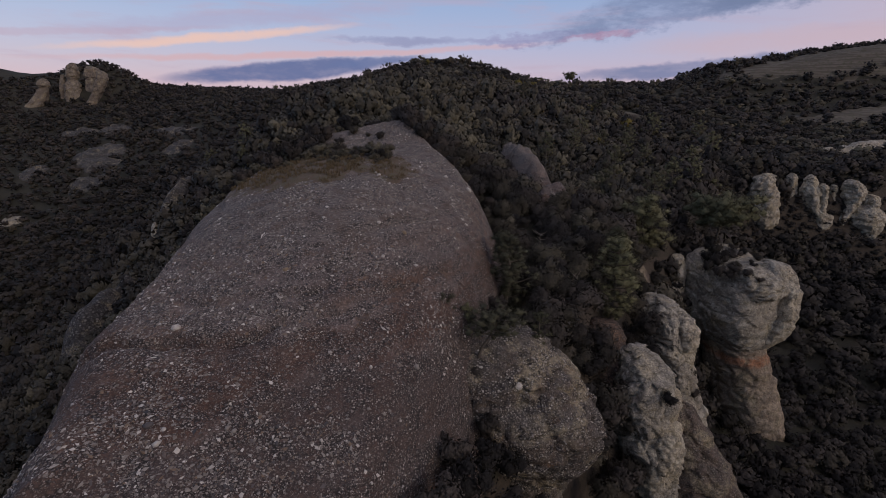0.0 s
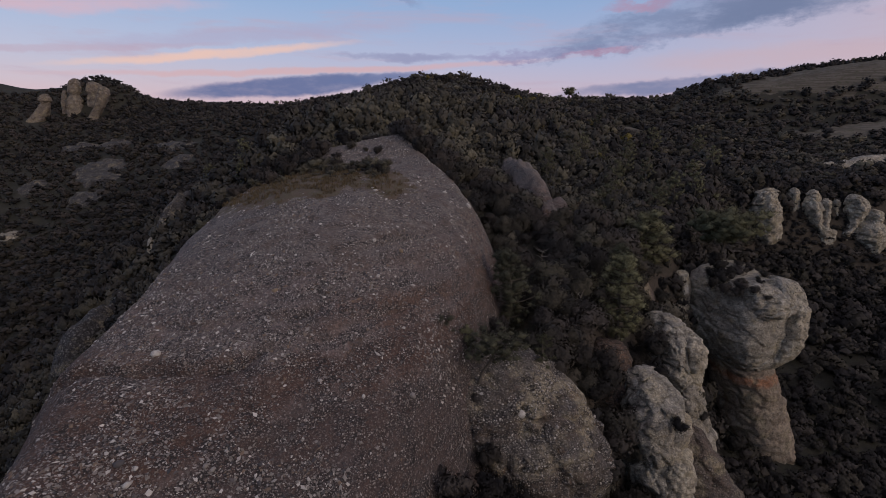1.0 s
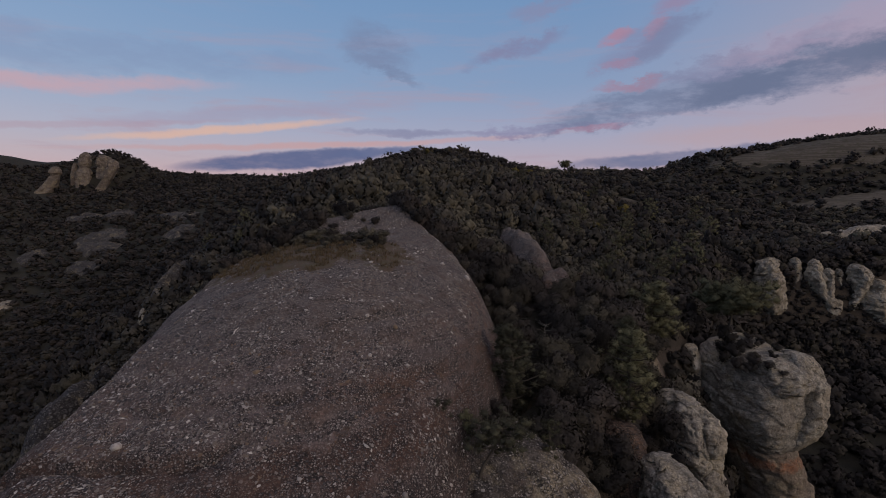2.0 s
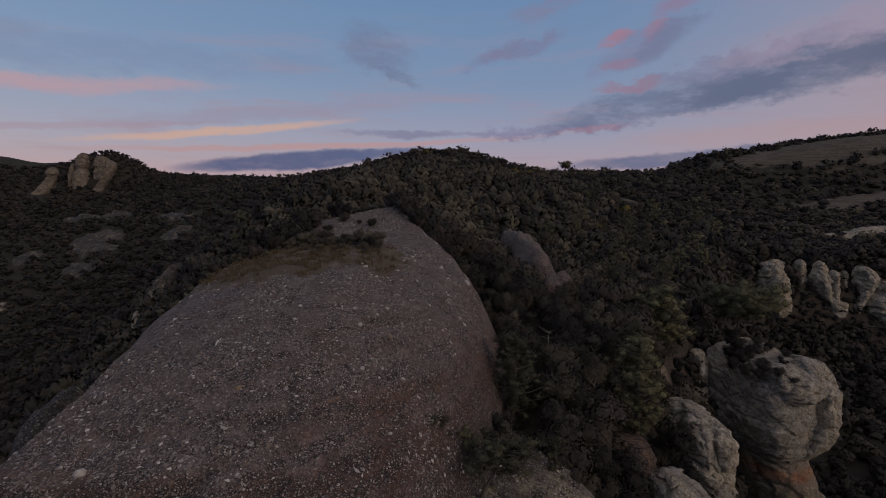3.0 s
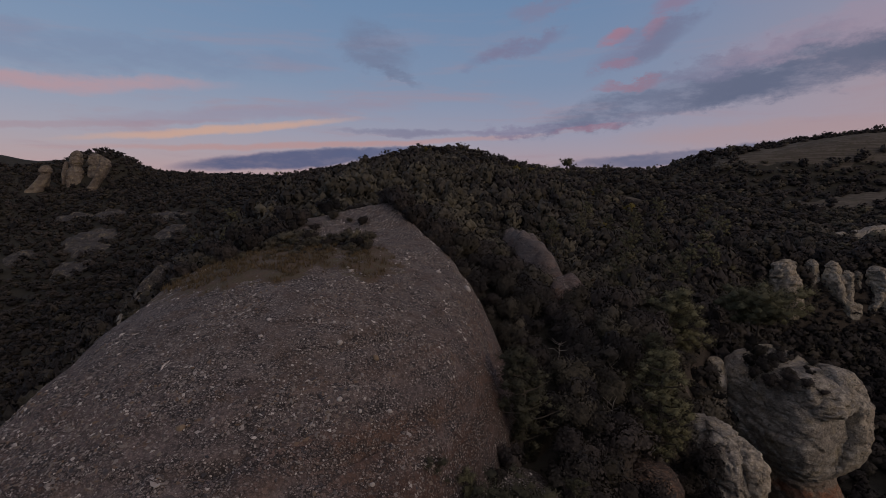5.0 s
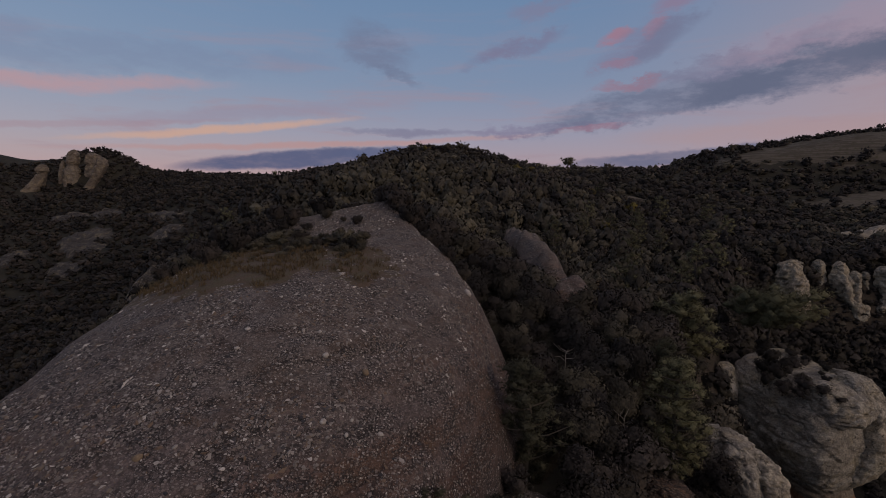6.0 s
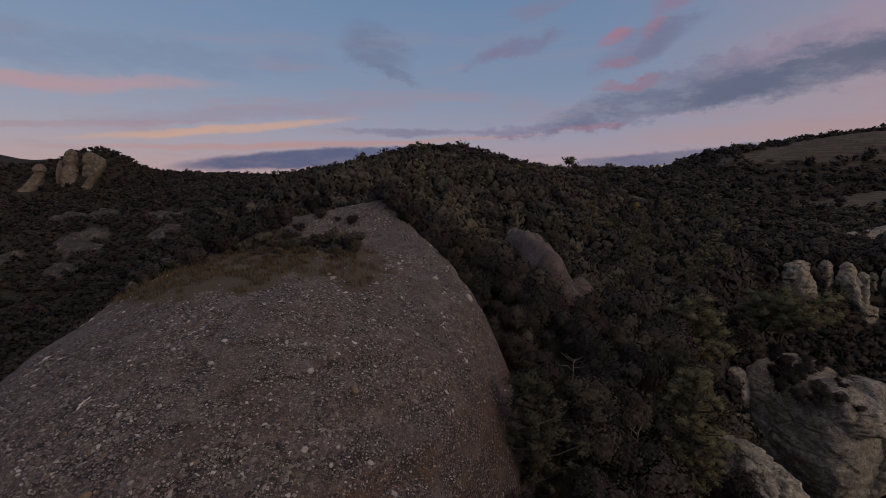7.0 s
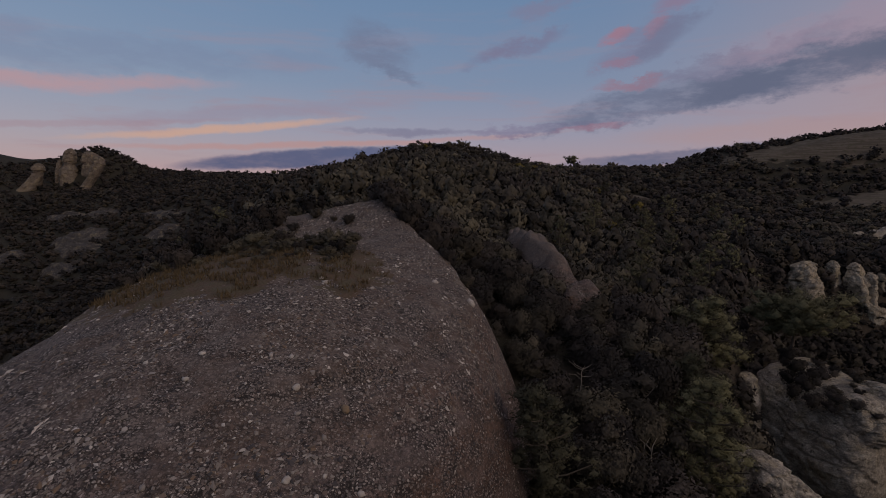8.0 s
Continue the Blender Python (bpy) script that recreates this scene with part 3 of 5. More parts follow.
    return tagged(new(name, me), label, "rock")


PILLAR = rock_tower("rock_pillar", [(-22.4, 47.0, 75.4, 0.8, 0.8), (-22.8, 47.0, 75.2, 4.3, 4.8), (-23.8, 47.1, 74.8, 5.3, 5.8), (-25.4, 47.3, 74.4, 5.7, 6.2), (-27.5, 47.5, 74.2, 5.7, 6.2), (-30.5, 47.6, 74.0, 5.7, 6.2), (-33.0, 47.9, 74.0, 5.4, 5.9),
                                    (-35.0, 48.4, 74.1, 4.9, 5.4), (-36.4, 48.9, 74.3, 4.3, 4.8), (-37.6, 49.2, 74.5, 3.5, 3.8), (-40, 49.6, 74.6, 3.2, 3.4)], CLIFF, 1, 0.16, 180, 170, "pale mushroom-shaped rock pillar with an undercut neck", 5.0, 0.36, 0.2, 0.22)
for rings, seed, said in (([(-22.6, 48.5, 72.2, 0.8, 0.8), (-22.9, 48.5, 72.0, 2.7, 3.0), (-23.8, 48.4, 71.4, 3.4, 4.0), (-25.2, 48.3, 71.0, 3.8, 4.6), (-26.6, 48.1, 71.0, 3.6, 4.5), (-29.0, 47.6, 73, 2.7, 3.2)], 51, "cracked top block of the pillar"),
                          ([(-22.6, 52.3, 73.6, 0.6, 0.6), (-22.9, 52.4, 73.5, 1.1, 2.0), (-24.2, 52.8, 73.0, 1.5, 3.0), (-26.5, 52.9, 72.6, 1.8, 3.8), (-29.5, 52.5, 72.2, 1.9, 4.2), (-32.5, 51.9, 72.2, 1.8, 4.2), (-35.0, 51.0, 72.6, 1.7, 3.8), (-37, 50.0, 73.4, 1.3, 3.0)], 53, "pale side buttress of the pillar"),
                          ([(-21.9, 50.6, 70.6, 0.4, 0.4), (-22.2, 50.6, 70.6, 1.1, 1.2), (-23.2, 50.7, 70.2, 1.5, 1.6), (-24.6, 50.7, 70.0, 1.6, 1.8), (-27, 50.4, 71, 1.2, 1.4)], 54, "pale block on the pillar's rim"),
                          ([(-22.5, 52.9, 71.8, 0.3, 0.3), (-22.8, 52.9, 71.8, 0.9, 1.0), (-23.8, 53.1, 71.4, 1.2, 1.4), (-25.4, 53.0, 71.4, 1.2, 1.6), (-28, 52.4, 72, 1, 1.2)], 55, "small pale block on the pillar's rim"),
                          ([(-22.3, 46.4, 69.2, 0.5, 0.5), (-22.7, 46.4, 69.2, 1.5, 1.3), (-23.8, 46.4, 69.0, 2.0, 1.8), (-25.4, 46.2, 69.2, 2.0, 2.0), (-28, 46, 71, 1.4, 1.4)], 56, "pale block on the pillar's rim")):
    block = rock_tower("block", rings, CREAM if seed in (53, 55) else CLIFF, seed, 0.3, 84, 76, said, 4.5, 0.36, 0.5)
    block.parent = PILLAR
    del block["category"]
part_neck = rock_tower("neck", [(-36.2, 49.0, 74.4, 0.9, 1), (-36.6, 49.0, 74.4, 4.2, 5.2), (-39.2, 49.5, 74.4, 4.4, 5.3), (-42, 50.5, 74.6, 4.6, 5.5), (-45.2, 51.7, 74.8, 4.8, 5.9), (-49.6, 53.0, 75, 5.1, 6.4), (-54, 54.2, 75, 5.5, 7), (-66, 55.6, 75, 7.6, 8)], NECK, 4, 0.22, 110, 96, "orange-brown undercut neck of the pillar", 2.4, 0.2, 0.3)
part_neck.parent = PILLAR
del part_neck["category"]

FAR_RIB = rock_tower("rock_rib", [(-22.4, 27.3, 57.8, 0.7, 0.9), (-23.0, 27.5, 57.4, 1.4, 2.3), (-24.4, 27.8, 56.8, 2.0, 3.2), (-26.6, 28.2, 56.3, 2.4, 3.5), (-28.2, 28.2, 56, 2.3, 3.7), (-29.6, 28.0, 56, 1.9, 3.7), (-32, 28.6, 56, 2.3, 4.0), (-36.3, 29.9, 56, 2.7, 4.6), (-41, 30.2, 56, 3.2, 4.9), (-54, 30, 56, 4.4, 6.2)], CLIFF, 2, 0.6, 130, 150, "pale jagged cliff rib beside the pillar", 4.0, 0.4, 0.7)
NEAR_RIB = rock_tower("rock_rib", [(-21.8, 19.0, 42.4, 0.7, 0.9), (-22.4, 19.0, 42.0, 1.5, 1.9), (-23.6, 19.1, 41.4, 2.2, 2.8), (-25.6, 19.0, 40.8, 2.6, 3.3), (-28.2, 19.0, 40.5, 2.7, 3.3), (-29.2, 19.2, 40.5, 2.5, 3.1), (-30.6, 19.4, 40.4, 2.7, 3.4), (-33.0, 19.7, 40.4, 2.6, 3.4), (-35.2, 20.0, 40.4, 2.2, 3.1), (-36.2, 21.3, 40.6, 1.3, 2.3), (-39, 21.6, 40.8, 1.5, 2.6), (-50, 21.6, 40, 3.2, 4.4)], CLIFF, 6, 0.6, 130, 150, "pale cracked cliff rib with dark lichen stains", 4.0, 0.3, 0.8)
for rib, rings, seed, said in ((FAR_RIB, [(-23.8, 29.4, 55.0, 0.4, 0.5), (-24.2, 29.5, 54.8, 0.9, 1.1), (-25.6, 29.8, 54.4, 1.3, 1.5), (-27.4, 29.9, 54.2, 1.3, 1.5), (-28.6, 29.6, 54.4, 0.9, 1.1), (-30.5, 29.2, 55, 0.6, 0.8)], 61, "pale overhanging head of the rib"),
                               (NEAR_RIB, [(-27.6, 20.2, 38.0, 0.5, 0.5), (-28.0, 20.3, 37.9, 1.2, 1.0), (-29.6, 20.6, 37.8, 1.5, 1.2), (-31.4, 20.6, 37.9, 1.4, 1.2), (-33, 20.6, 38.4, 0.9, 0.9)], 62, "pale block low on the rib"),
                               (NEAR_RIB, [(-34.6, 21.2, 38.6, 0.5, 0.5), (-35.0, 21.2, 38.5, 0.9, 0.9), (-36.6, 21.3, 38.4, 1.1, 1.1), (-39, 21.4, 38.6, 1.2, 1.2), (-44, 21.4, 39, 1.6, 1.6)], 63, "cream foot of the rib")):
    block = rock_tower("block", rings, CREAM, seed, 0.4, 64, 56, said, 4.0, 0.35, 0.8)
    block.parent = rib
    del block["category"]
rock_tower("rock_slope", [(-30.4, 25.6, 49, 0.8, 1), (-31.6, 25.9, 48.6, 1.8, 2.4), (-34.4, 27.0, 48, 2.8, 3.6), (-37.5, 28.0, 47.4, 3.9, 5), (-41.4, 28.6, 47, 5.4, 6), (-44, 28.8, 46.6, 6.2, 7), (-58, 30, 45, 9.4, 10)], RUDDY, 7, 0.3, 96, 80, "smooth ruddy rock slope below the cliff rib", 2.2)
rock_tower("earth_bank", [(-20.8, 16.4, 46.0, 1.2, 1.2), (-21.3, 16.4, 45.8, 2.0, 1.8), (-22.4, 16.3, 45.2, 2.3, 2.2), (-24, 16.2, 44.6, 2.4, 2.6), (-34, 16, 44, 3.4, 3.6)], EARTH, 17, 0.5, 72, 60, "bare steep bank of ruddy earth between pines", 2.3)
bulge = rock_tower("rock_bulge", [(-15.8, 1.2, 36.6, 1, 1), (-16.2, 1.6, 36.2, 3.0, 3.2), (-17.6, 3.6, 35.4, 4.8, 4.4), (-19.2, 5.2, 34.4, 5.2, 4.7), (-20.9, 6.4, 33.5, 5.2, 4.8), (-22.8, 7.2, 33.1, 5.2, 4.8), (-24.3, 7.2, 33.0, 5.1, 4.6), (-25.9, 7.0, 33.0, 4.4, 4.0), (-27.0, 6.8, 33.2, 3.4, 3.4), (-30, 6.6, 33.4, 3.2, 3.4), (-38, 6.2, 33.4, 3.8, 4.6), (-52, 6, 33, 6, 6)],
           BULGE, 3, 0.6, 150, 140, "rounded overhanging bulge of pebbly rock", 3.2, 0.35, 0.4)

# the row of stacks along the brink: depth, then height, place and half width from the top down
STACKS = [
    (149, [(-19.4, 85.4, 0.8), (-20.0, 85.4, 1.7), (-22.0, 85.7, 2.6), (-24.7, 87.4, 2.2), (-27.7, 87.0, 2.1), (-36, 86.6, 2.6)]),
    (145, [(-17.4, 96.9, 0.9), (-17.9, 96.7, 1.9), (-18.7, 96.0, 2.9), (-21.3, 96.3, 3.4), (-22.7, 96.8, 4.4), (-24.7, 96.9, 4.8), (-28, 97.1, 4.8), (-31.7, 97.3, 4.6), (-34.4, 98.0, 3.0), (-37.1, 99.0, 1.8), (-46, 99.4, 2.6)]),
    (149, [(-17.8, 107.5, 0.5), (-18.2, 107.5, 1.1), (-19.4, 107.4, 1.7), (-24.5, 107.9, 1.9), (-29.0, 107.7, 1.6), (-38, 107.5, 2.2)]),
    (147, [(-18.0, 112.0, 0.6), (-18.5, 112.0, 1.2), (-19.9, 111.9, 2.0), (-22.5, 112.1, 2.9), (-25.9, 113.0, 3.1), (-28.6, 114.0, 2.6), (-30.4, 116.2, 3.7), (-34.0, 117.0, 3.4), (-36.7, 117.9, 1.8), (-46, 118.6, 2.4)]),
    (145.4, [(-20.6, 115.0, 0.5), (-21.2, 115.1, 1.1), (-22.0, 115.2, 1.5), (-23.9, 115.7, 1.1), (-28.6, 115.7, 1.2), (-34, 116, 1.4)]),
    (149, [(-21.2, 121.0, 0.4), (-21.6, 121.0, 0.8), (-22.4, 121.1, 1.2), (-24.5, 121.1, 0.9), (-28, 121.8, 1.2), (-36, 122, 1.6)]),
    (147, [(-19.5, 124.3, 0.6), (-20.0, 124.6, 1.6), (-20.9, 125.0, 2.5), (-23.3, 126.2, 3.0), (-25.4, 126.2, 2.9), (-27.2, 126.0, 2.0), (-29.5, 125.4, 2.2), (-31.3, 123.8, 2.4), (-33.6, 123.2, 1.8), (-44, 123.4, 2.4)]),
    (146, [(-24.0, 130.7, 0.7), (-24.5, 130.8, 1.5), (-25.4, 130.9, 2.3), (-27.0, 131.2, 2.3), (-28.0, 130.3, 2.8), (-29.6, 130.0, 4.2), (-30.8, 130.1, 4.8), (-32.8, 130.5, 4.7), (-35.5, 131.6, 3.7), (-38.1, 132.3, 2.5), (-48, 132.3, 2.8)]),
]
for i, (y, form) in enumerate(STACKS):
    stack = rock_tower("rock_tower", [(z_, x_, y + (0.4 if j == 0 else 0), w_ * 0.86, w_ * 0.86) for j, (z_, x_, w_) in enumerate(form)], CREAM, 10 + i, 0.7, 72, 84, "pale weathered rock stack on the wooded brink", 4.0, 0.5, 0.75)
    stack["group"] = "rock stacks along the brink"
# the far spires on the hill across the valley
for rings, seed in (([(37.0, -284.4, 1.0), (36.3, -284.6, 2.2), (33.6, -285.1, 4.0), (27.4, -286.4, 4.7), (24.5, -286.4, 3.5), (21.2, -287.2, 5.8), (14.9, -287.3, 6.4), (2, -287, 7)], 21),
                    ([(35.0, -274.4, 1.0), (34.4, -274.2, 3.0), (32.9, -273.6, 5.2), (27.6, -274.6, 5.6), (25.5, -274.6, 4.4), (22.1, -275.4, 4.8), (10, -275.4, 5)], 22),
                    ([(30.8, -259.7, 1.0), (30.2, -259.6, 2.6), (28.7, -259.2, 3.9), (25.0, -259.4, 4.2), (21.7, -261.2, 4.5), (16.8, -263.8, 3.9), (9.3, -269.0, 3.8), (2, -273.6, 5)], 23),
                    ([(24.7, -298.1, 0.9), (23.8, -298.1, 2.6), (21.9, -298.2, 4.1), (19.5, -298.4, 4.4), (17.9, -298.6, 3.4), (14.3, -300.0, 4.0), (6.1, -306.3, 6.2), (0, -311, 8), (-8, -314, 9.5)], 24),
                    ([(28.6, -293.6, 0.6), (27.8, -293.7, 1.4), (25.4, -294.2, 1.9), (19.1, -295.2, 2.4), (8, -295.4, 3)], 25)):
    rock_tower("rock_spire", [(z_, x_, {24: 380, 23: 389, 22: 400}.get(seed, 395), w_ * 0.90, w_ * 0.90) for z_, x_, w_ in rings], TAN, seed, 0.22, 72, 84, "tan rounded rock spire below the far hilltop", 3.4, 0.3, 0.5)["group"] = "spires on the far hill"


def slab(name, x, y, a, b, turn, lift, mat, label, seed=0, kind="", ledges=0.0):
    """Bare rock that swells out of the slope over an oval with a frayed rim."""
    q = np.linspace(-1.25, 1.25, 46)
    U, V = np.meshgrid(q, q)
    c, s = math.cos(radians(turn)), math.sin(radians(turn))
    X, Y = x + U * a * c - V * b * s, y + U * a * s + V * b * c
    G = ground_height(X, Y)
    r = np.hypot(U, V) + 0.45 * fractal(np.stack([X, Y, 0 * X + seed], -1) / (0.5 * min(a, b) + 2), 3)
    Z = G + lift * np.clip(1 - r**2, -1.2, 1) + 0.25 * lift * fractal(np.stack([X, Y, 0 * X], -1) / 3.0, 3)
    if ledges:
        Z = Z + 0.5 * ledges * np.sign(np.sin(Z / ledges * 3.1)) * (1 - np.clip(r, 0, 1))
    ob = new(name, mesh_of(name, np.stack([X, Y, Z], -1).reshape(-1, 3), grid_faces(46, 46), mat))
    return tagged(ob, label, "rock", kind=kind)


slab("rock_slab", 15.4, 92, 3.6, 24, 2, 5.4, DOME, "smooth bare slab of rock among the oaks", 1)
slab("rock_slab", -79, 141, 4.5, 15, 0, 7.0, SLAB, "pale bare slab on the wooded flank", 2)
slab("rock_slab", -66, 84, 4.5, 12, 0, 6.0, SLAB, "pale grey slab on the wooded flank", 3)
slab("rock_slab", -75.6, 123, 1.6, 3, 20, 5.5, CLIFF, "small pale outcrop on the wooded flank", 4)
for x_, y_, a_, b_, turn_, seed_ in ((-235, 322, 15, 6, -10, 5), (-212, 321, 15, 6, -14, 6), (-200, 284, 17, 12, -14, 7), (-190, 270, 12, 7, -14, 35), (-162, 298, 18, 6, -24, 31), (-145, 270, 9, 9, -24, 32), (-227, 268, 7, 7, 0, 33), (-186, 252, 12, 9, -10, 34)):
    slab("rock_slab", x_, y_, a_, b_, turn_, 2.4, SLAB, "grey stepped rock face on the far slope", seed_, ledges=1.3)
slab("rock_slab", -205, 225, 6, 4, 0, 2.0, CLIFF, "small pale outcrop in the valley woods", 8)
slab("rock_slab", -29, 175, 15, 3.2, 25, 1.4, SLAB, "pale bare rock along the ridge", 19)
slab("rock_slab", -24, 112, 2.6, 9, 18, 0.8, SLAB, "pale bare rock on the ridge side", 9)
slab("rock_slab", 168, 193, 22, 5, 20, 3.5, CLIFF, "pale rock ledge among the trees", 11, ledges=0.8)
slab("rock_slab", 145, 186, 7, 4, 20, 2.5, CLIFF, "pale rock ledge among the trees", 12)
rock_tower("rock_shelf", [(-22.6, 38.9, 76.8, 0.4, 0.5), (-23.0, 38.9, 76.4, 0.9, 1.2), (-25.2, 39.0, 76, 1.2, 1.8), (-29, 38.6, 76, 1.6, 2.4), (-44, 38.5, 76, 4, 5)], CREAM, 9, 0.7, 72, 56, "pale yellowish outcrop beside the pillar", 2.4, -0.6)
slab("gravel_slope", 28.4, 62.4, 2.6, 5, -18, 0.8, RUDDY, "bare rubbly slope above the cliff rib", 16)

# open fields on the hills
FIELD, k = material("dry_field")
rows_ = k.noise(k.scaled(k.place, (0.03, 0.35, 1.6)), 1.0, 4.0, 0.6).outputs[0]
spots = k.noise(k.place, 0.5, 6.0, 0.65).outputs[0]
tone = k.mix(k.ramp(rows_, 0.42, 0.60), (0.066, 0.055, 0.043), (0.112, 0.096, 0.078))
k.put(k.mix(k.ramp(spots, 0.5, 0.65), tone, (0.060, 0.056, 0.034)), k.shader.inputs["Base Color"])
bump(k, spots, 0.5, 0.3)
slab("open_field", 240, 306, 76, 22, 6, 1.2, FIELD, "dry terraced field on the hill", 21, "structure", ledges=0.9)
slab("open_field", 210, 246, 48, 8, 12, 1.2, FIELD, "dry clearing between rows of trees", 22, "structure")
slab("open_field", 82, 222, 11, 4, 0, 1.0, FIELD, "small dry clearing in the woods", 23, "structure")
slab("open_field", 66, 262, 14, 6, 0, 1.0, FIELD, "small dry clearing near the lone pine", 24, "structure")

# ---- plants ----
LEAF_RNG = np.random.RandomState(11)


def ico(level):
    bm = bmesh.new()
    bmesh.ops.create_icosphere(bm, subdivisions=level, radius=1.0)
    v = np.array([p.co[:] for p in bm.verts])
    f = np.array([[p.index for p in q.verts] for q in bm.faces])
    bm.free()
    return v, f


OCTA = (np.array([(1, 0, 0), (-1, 0, 0), (0, 1, 0), (0, -1, 0), (0, 0, 1), (0, 0, -1)], float), np.array([(0, 2, 4), (2, 1, 4), (1, 3, 4), (3, 0, 4), (2, 0, 5), (1, 2, 5), (3, 1, 5), (0, 3, 5)]))
ICO = {0: OCTA, 1: ico(1), 2: ico(2)}


def unit(v):
    return v / np.maximum(np.linalg.norm(v, axis=-1, keepdims=True), 1e-6)


def leafy(centres, leaves, size, core, thin=0.6, up=0.35, squash=0.85, bristle=1.1, heart=0.78):
    """Rounded lumps (x, y, z, radius) thick with small leaf sprays: points, triangles and how each point is turned."""
    r = LEAF_RNG
    verts, faces, turned, count = [], [], [], 0
    cv, cf = ICO[core]
    for x, y, z, rad in centres:
        v = cv * rad * heart * (1 + 0.25 * (r.rand(len(cv), 1) - 0.5)) * (1, 1, squash) + (x, y, z)
        verts.append(v)
        faces.append(cf + count)
        turned.append(cv)
        count += len(v)
    c = np.array(centres)
    weight = c[:, 3] ** 2
    c = c[r.choice(len(c), leaves, p=weight / weight.sum())]
    d = r.normal(size=(leaves, 3))
    d[:, 2] += up
    d = unit(d)
    p = c[:, :3] + d * c[:, 3:4] * (0.66 + 0.52 * r.rand(leaves, 1)) * (1, 1, squash)
    a = unit(np.cross(d, r.normal(size=(leaves, 3))))
    b = np.cross(d, a) + d * (r.rand(leaves, 1) - 0.35) * bristle
    s = size * (0.6 + 0.8 * r.rand(leaves, 1))
    tri = np.stack([p - a * s * thin, p + a * s * thin, p + b * s], 1)
    away = np.einsum("ij,ij->i", np.cross(tri[:, 1] - tri[:, 0], tri[:, 2] - tri[:, 0]), d) < 0
    tri[away] = tri[away][:, ::-1]
    verts.append(tri.reshape(-1, 3))
    faces.append(np.arange(leaves * 3).reshape(-1, 3) + count)
    turned.append(np.repeat(unit(d + 0.35 * r.normal(size=d.shape)), 3, 0))
    return np.concatenate(verts), np.concatenate(faces), np.concatenate(turned)


def crown_arrays(lumps, leaves, size, core):
    """A crown of unit half width standing on z = 0."""
    r = LEAF_RNG
    centres = [(0.0, 0.0, 0.42, 0.60)]
    for i in range(lumps):
        a, q = r.rand() * 2 * math.pi, math.sqrt(r.rand()) * 0.66
        rad = 0.22 + 0.24 * r.rand()
        centres.append((q * math.cos(a), q * math.sin(a), 0.45 + (0.85 - 0.65 * q) * r.rand(), rad))
    v, f, d = leafy(centres, leaves, size, core)
    return v, f, unit(0.8 * unit(v - (0, 0, 0.30)) + 0.35 * d)


def crown_mesh(name, mat, *form):
    v, f, d = crown_arrays(*form)
    return mesh_of(name, v, f, mat, True, d)


def part(name, me, parent, label=""):
    ob = tagged(new(name, me), label)
    ob.parent = parent
    return ob


def tube(points, radii, sides=7):
    """A tapered limb along points."""
    points = np.array(points, float)
    ang = np.linspace(0, 2 * math.pi, sides, endpoint=False)
    verts = []
    for i, p in enumerate(points):
        d = points[min(i + 1, len(points) - 1)] - points[max(i - 1, 0)]
        d = d / np.linalg.norm(d)
        a = np.cross(d, (0.3, 0.9, 0.1))
        a /= np.linalg.norm(a)
        b = np.cross(d, a)
        verts.append(p + radii[i] * (np.cos(ang)[:, None] * a + np.sin(ang)[:, None] * b))
    return np.concatenate(verts), grid_faces(len(points), sides, True)


def joined(pieces):
    verts, faces, count = [], [], 0
    for v, f in pieces:
        verts.append(v)
        faces.append(f + count)
        count += len(v)
    return np.concatenate(verts), np.concatenate(faces)


def joined_mesh(ob):
    """Corners and faces of a thing with its parts, in the world."""
    verts, faces = [], []
    for o in (ob, *ob.children):
        faces += [[i + len(verts) for i in f.vertices] for f in o.data.polygons]
        verts += [v.co.copy() for v in o.data.vertices]
    return verts, faces


def plant_many(name, variants, xs, ys, zs, widths, heights, mat, label, category):
    """One joined object of many crowns."""
    r = np.random.RandomState(3)
    pick = r.randint(0, len(variants), len(xs))
    verts, faces, tints, turned, count = [], [], [], [], 0
    for i, (v, f, d) in enumerate(variants):
        on = np.where(pick == i)[0]
        if not len(on):
            continue
        a = r.rand(len(on)) * 2 * math.pi
        c, s = np.cos(a)[:, None], np.sin(a)[:, None]
        w, h = widths[on][:, None], heights[on][:, None]
        P = np.stack([(v[:, 0] * c - v[:, 1] * s) * w + xs[on][:, None], (v[:, 0] * s + v[:, 1] * c) * w + ys[on][:, None], v[:, 2] * h + zs[on][:, None]], -1)
        verts.append(P.reshape(-1, 3))
        turned.append(np.stack([d[:, 0] * c - d[:, 1] * s, d[:, 0] * s + d[:, 1] * c, d[:, 2] + 0 * c], -1).reshape(-1, 3))
        faces.append((f[None] + (np.arange(len(on)) * len(v))[:, None, None] + count).reshape(-1, 3))
        count += len(on) * len(v)
        tints.append(np.repeat(r.rand(len(on)), len(v)))
    me = mesh_of(name, np.concatenate(verts), np.concatenate(faces), mat, True, np.concatenate(turned))
    me.attributes.new("tint", "FLOAT", "POINT").data.foreach_set("value", np.concatenate(tints).astype(np.float32))
    return tagged(new(name, me), label, category, kind="stuff")


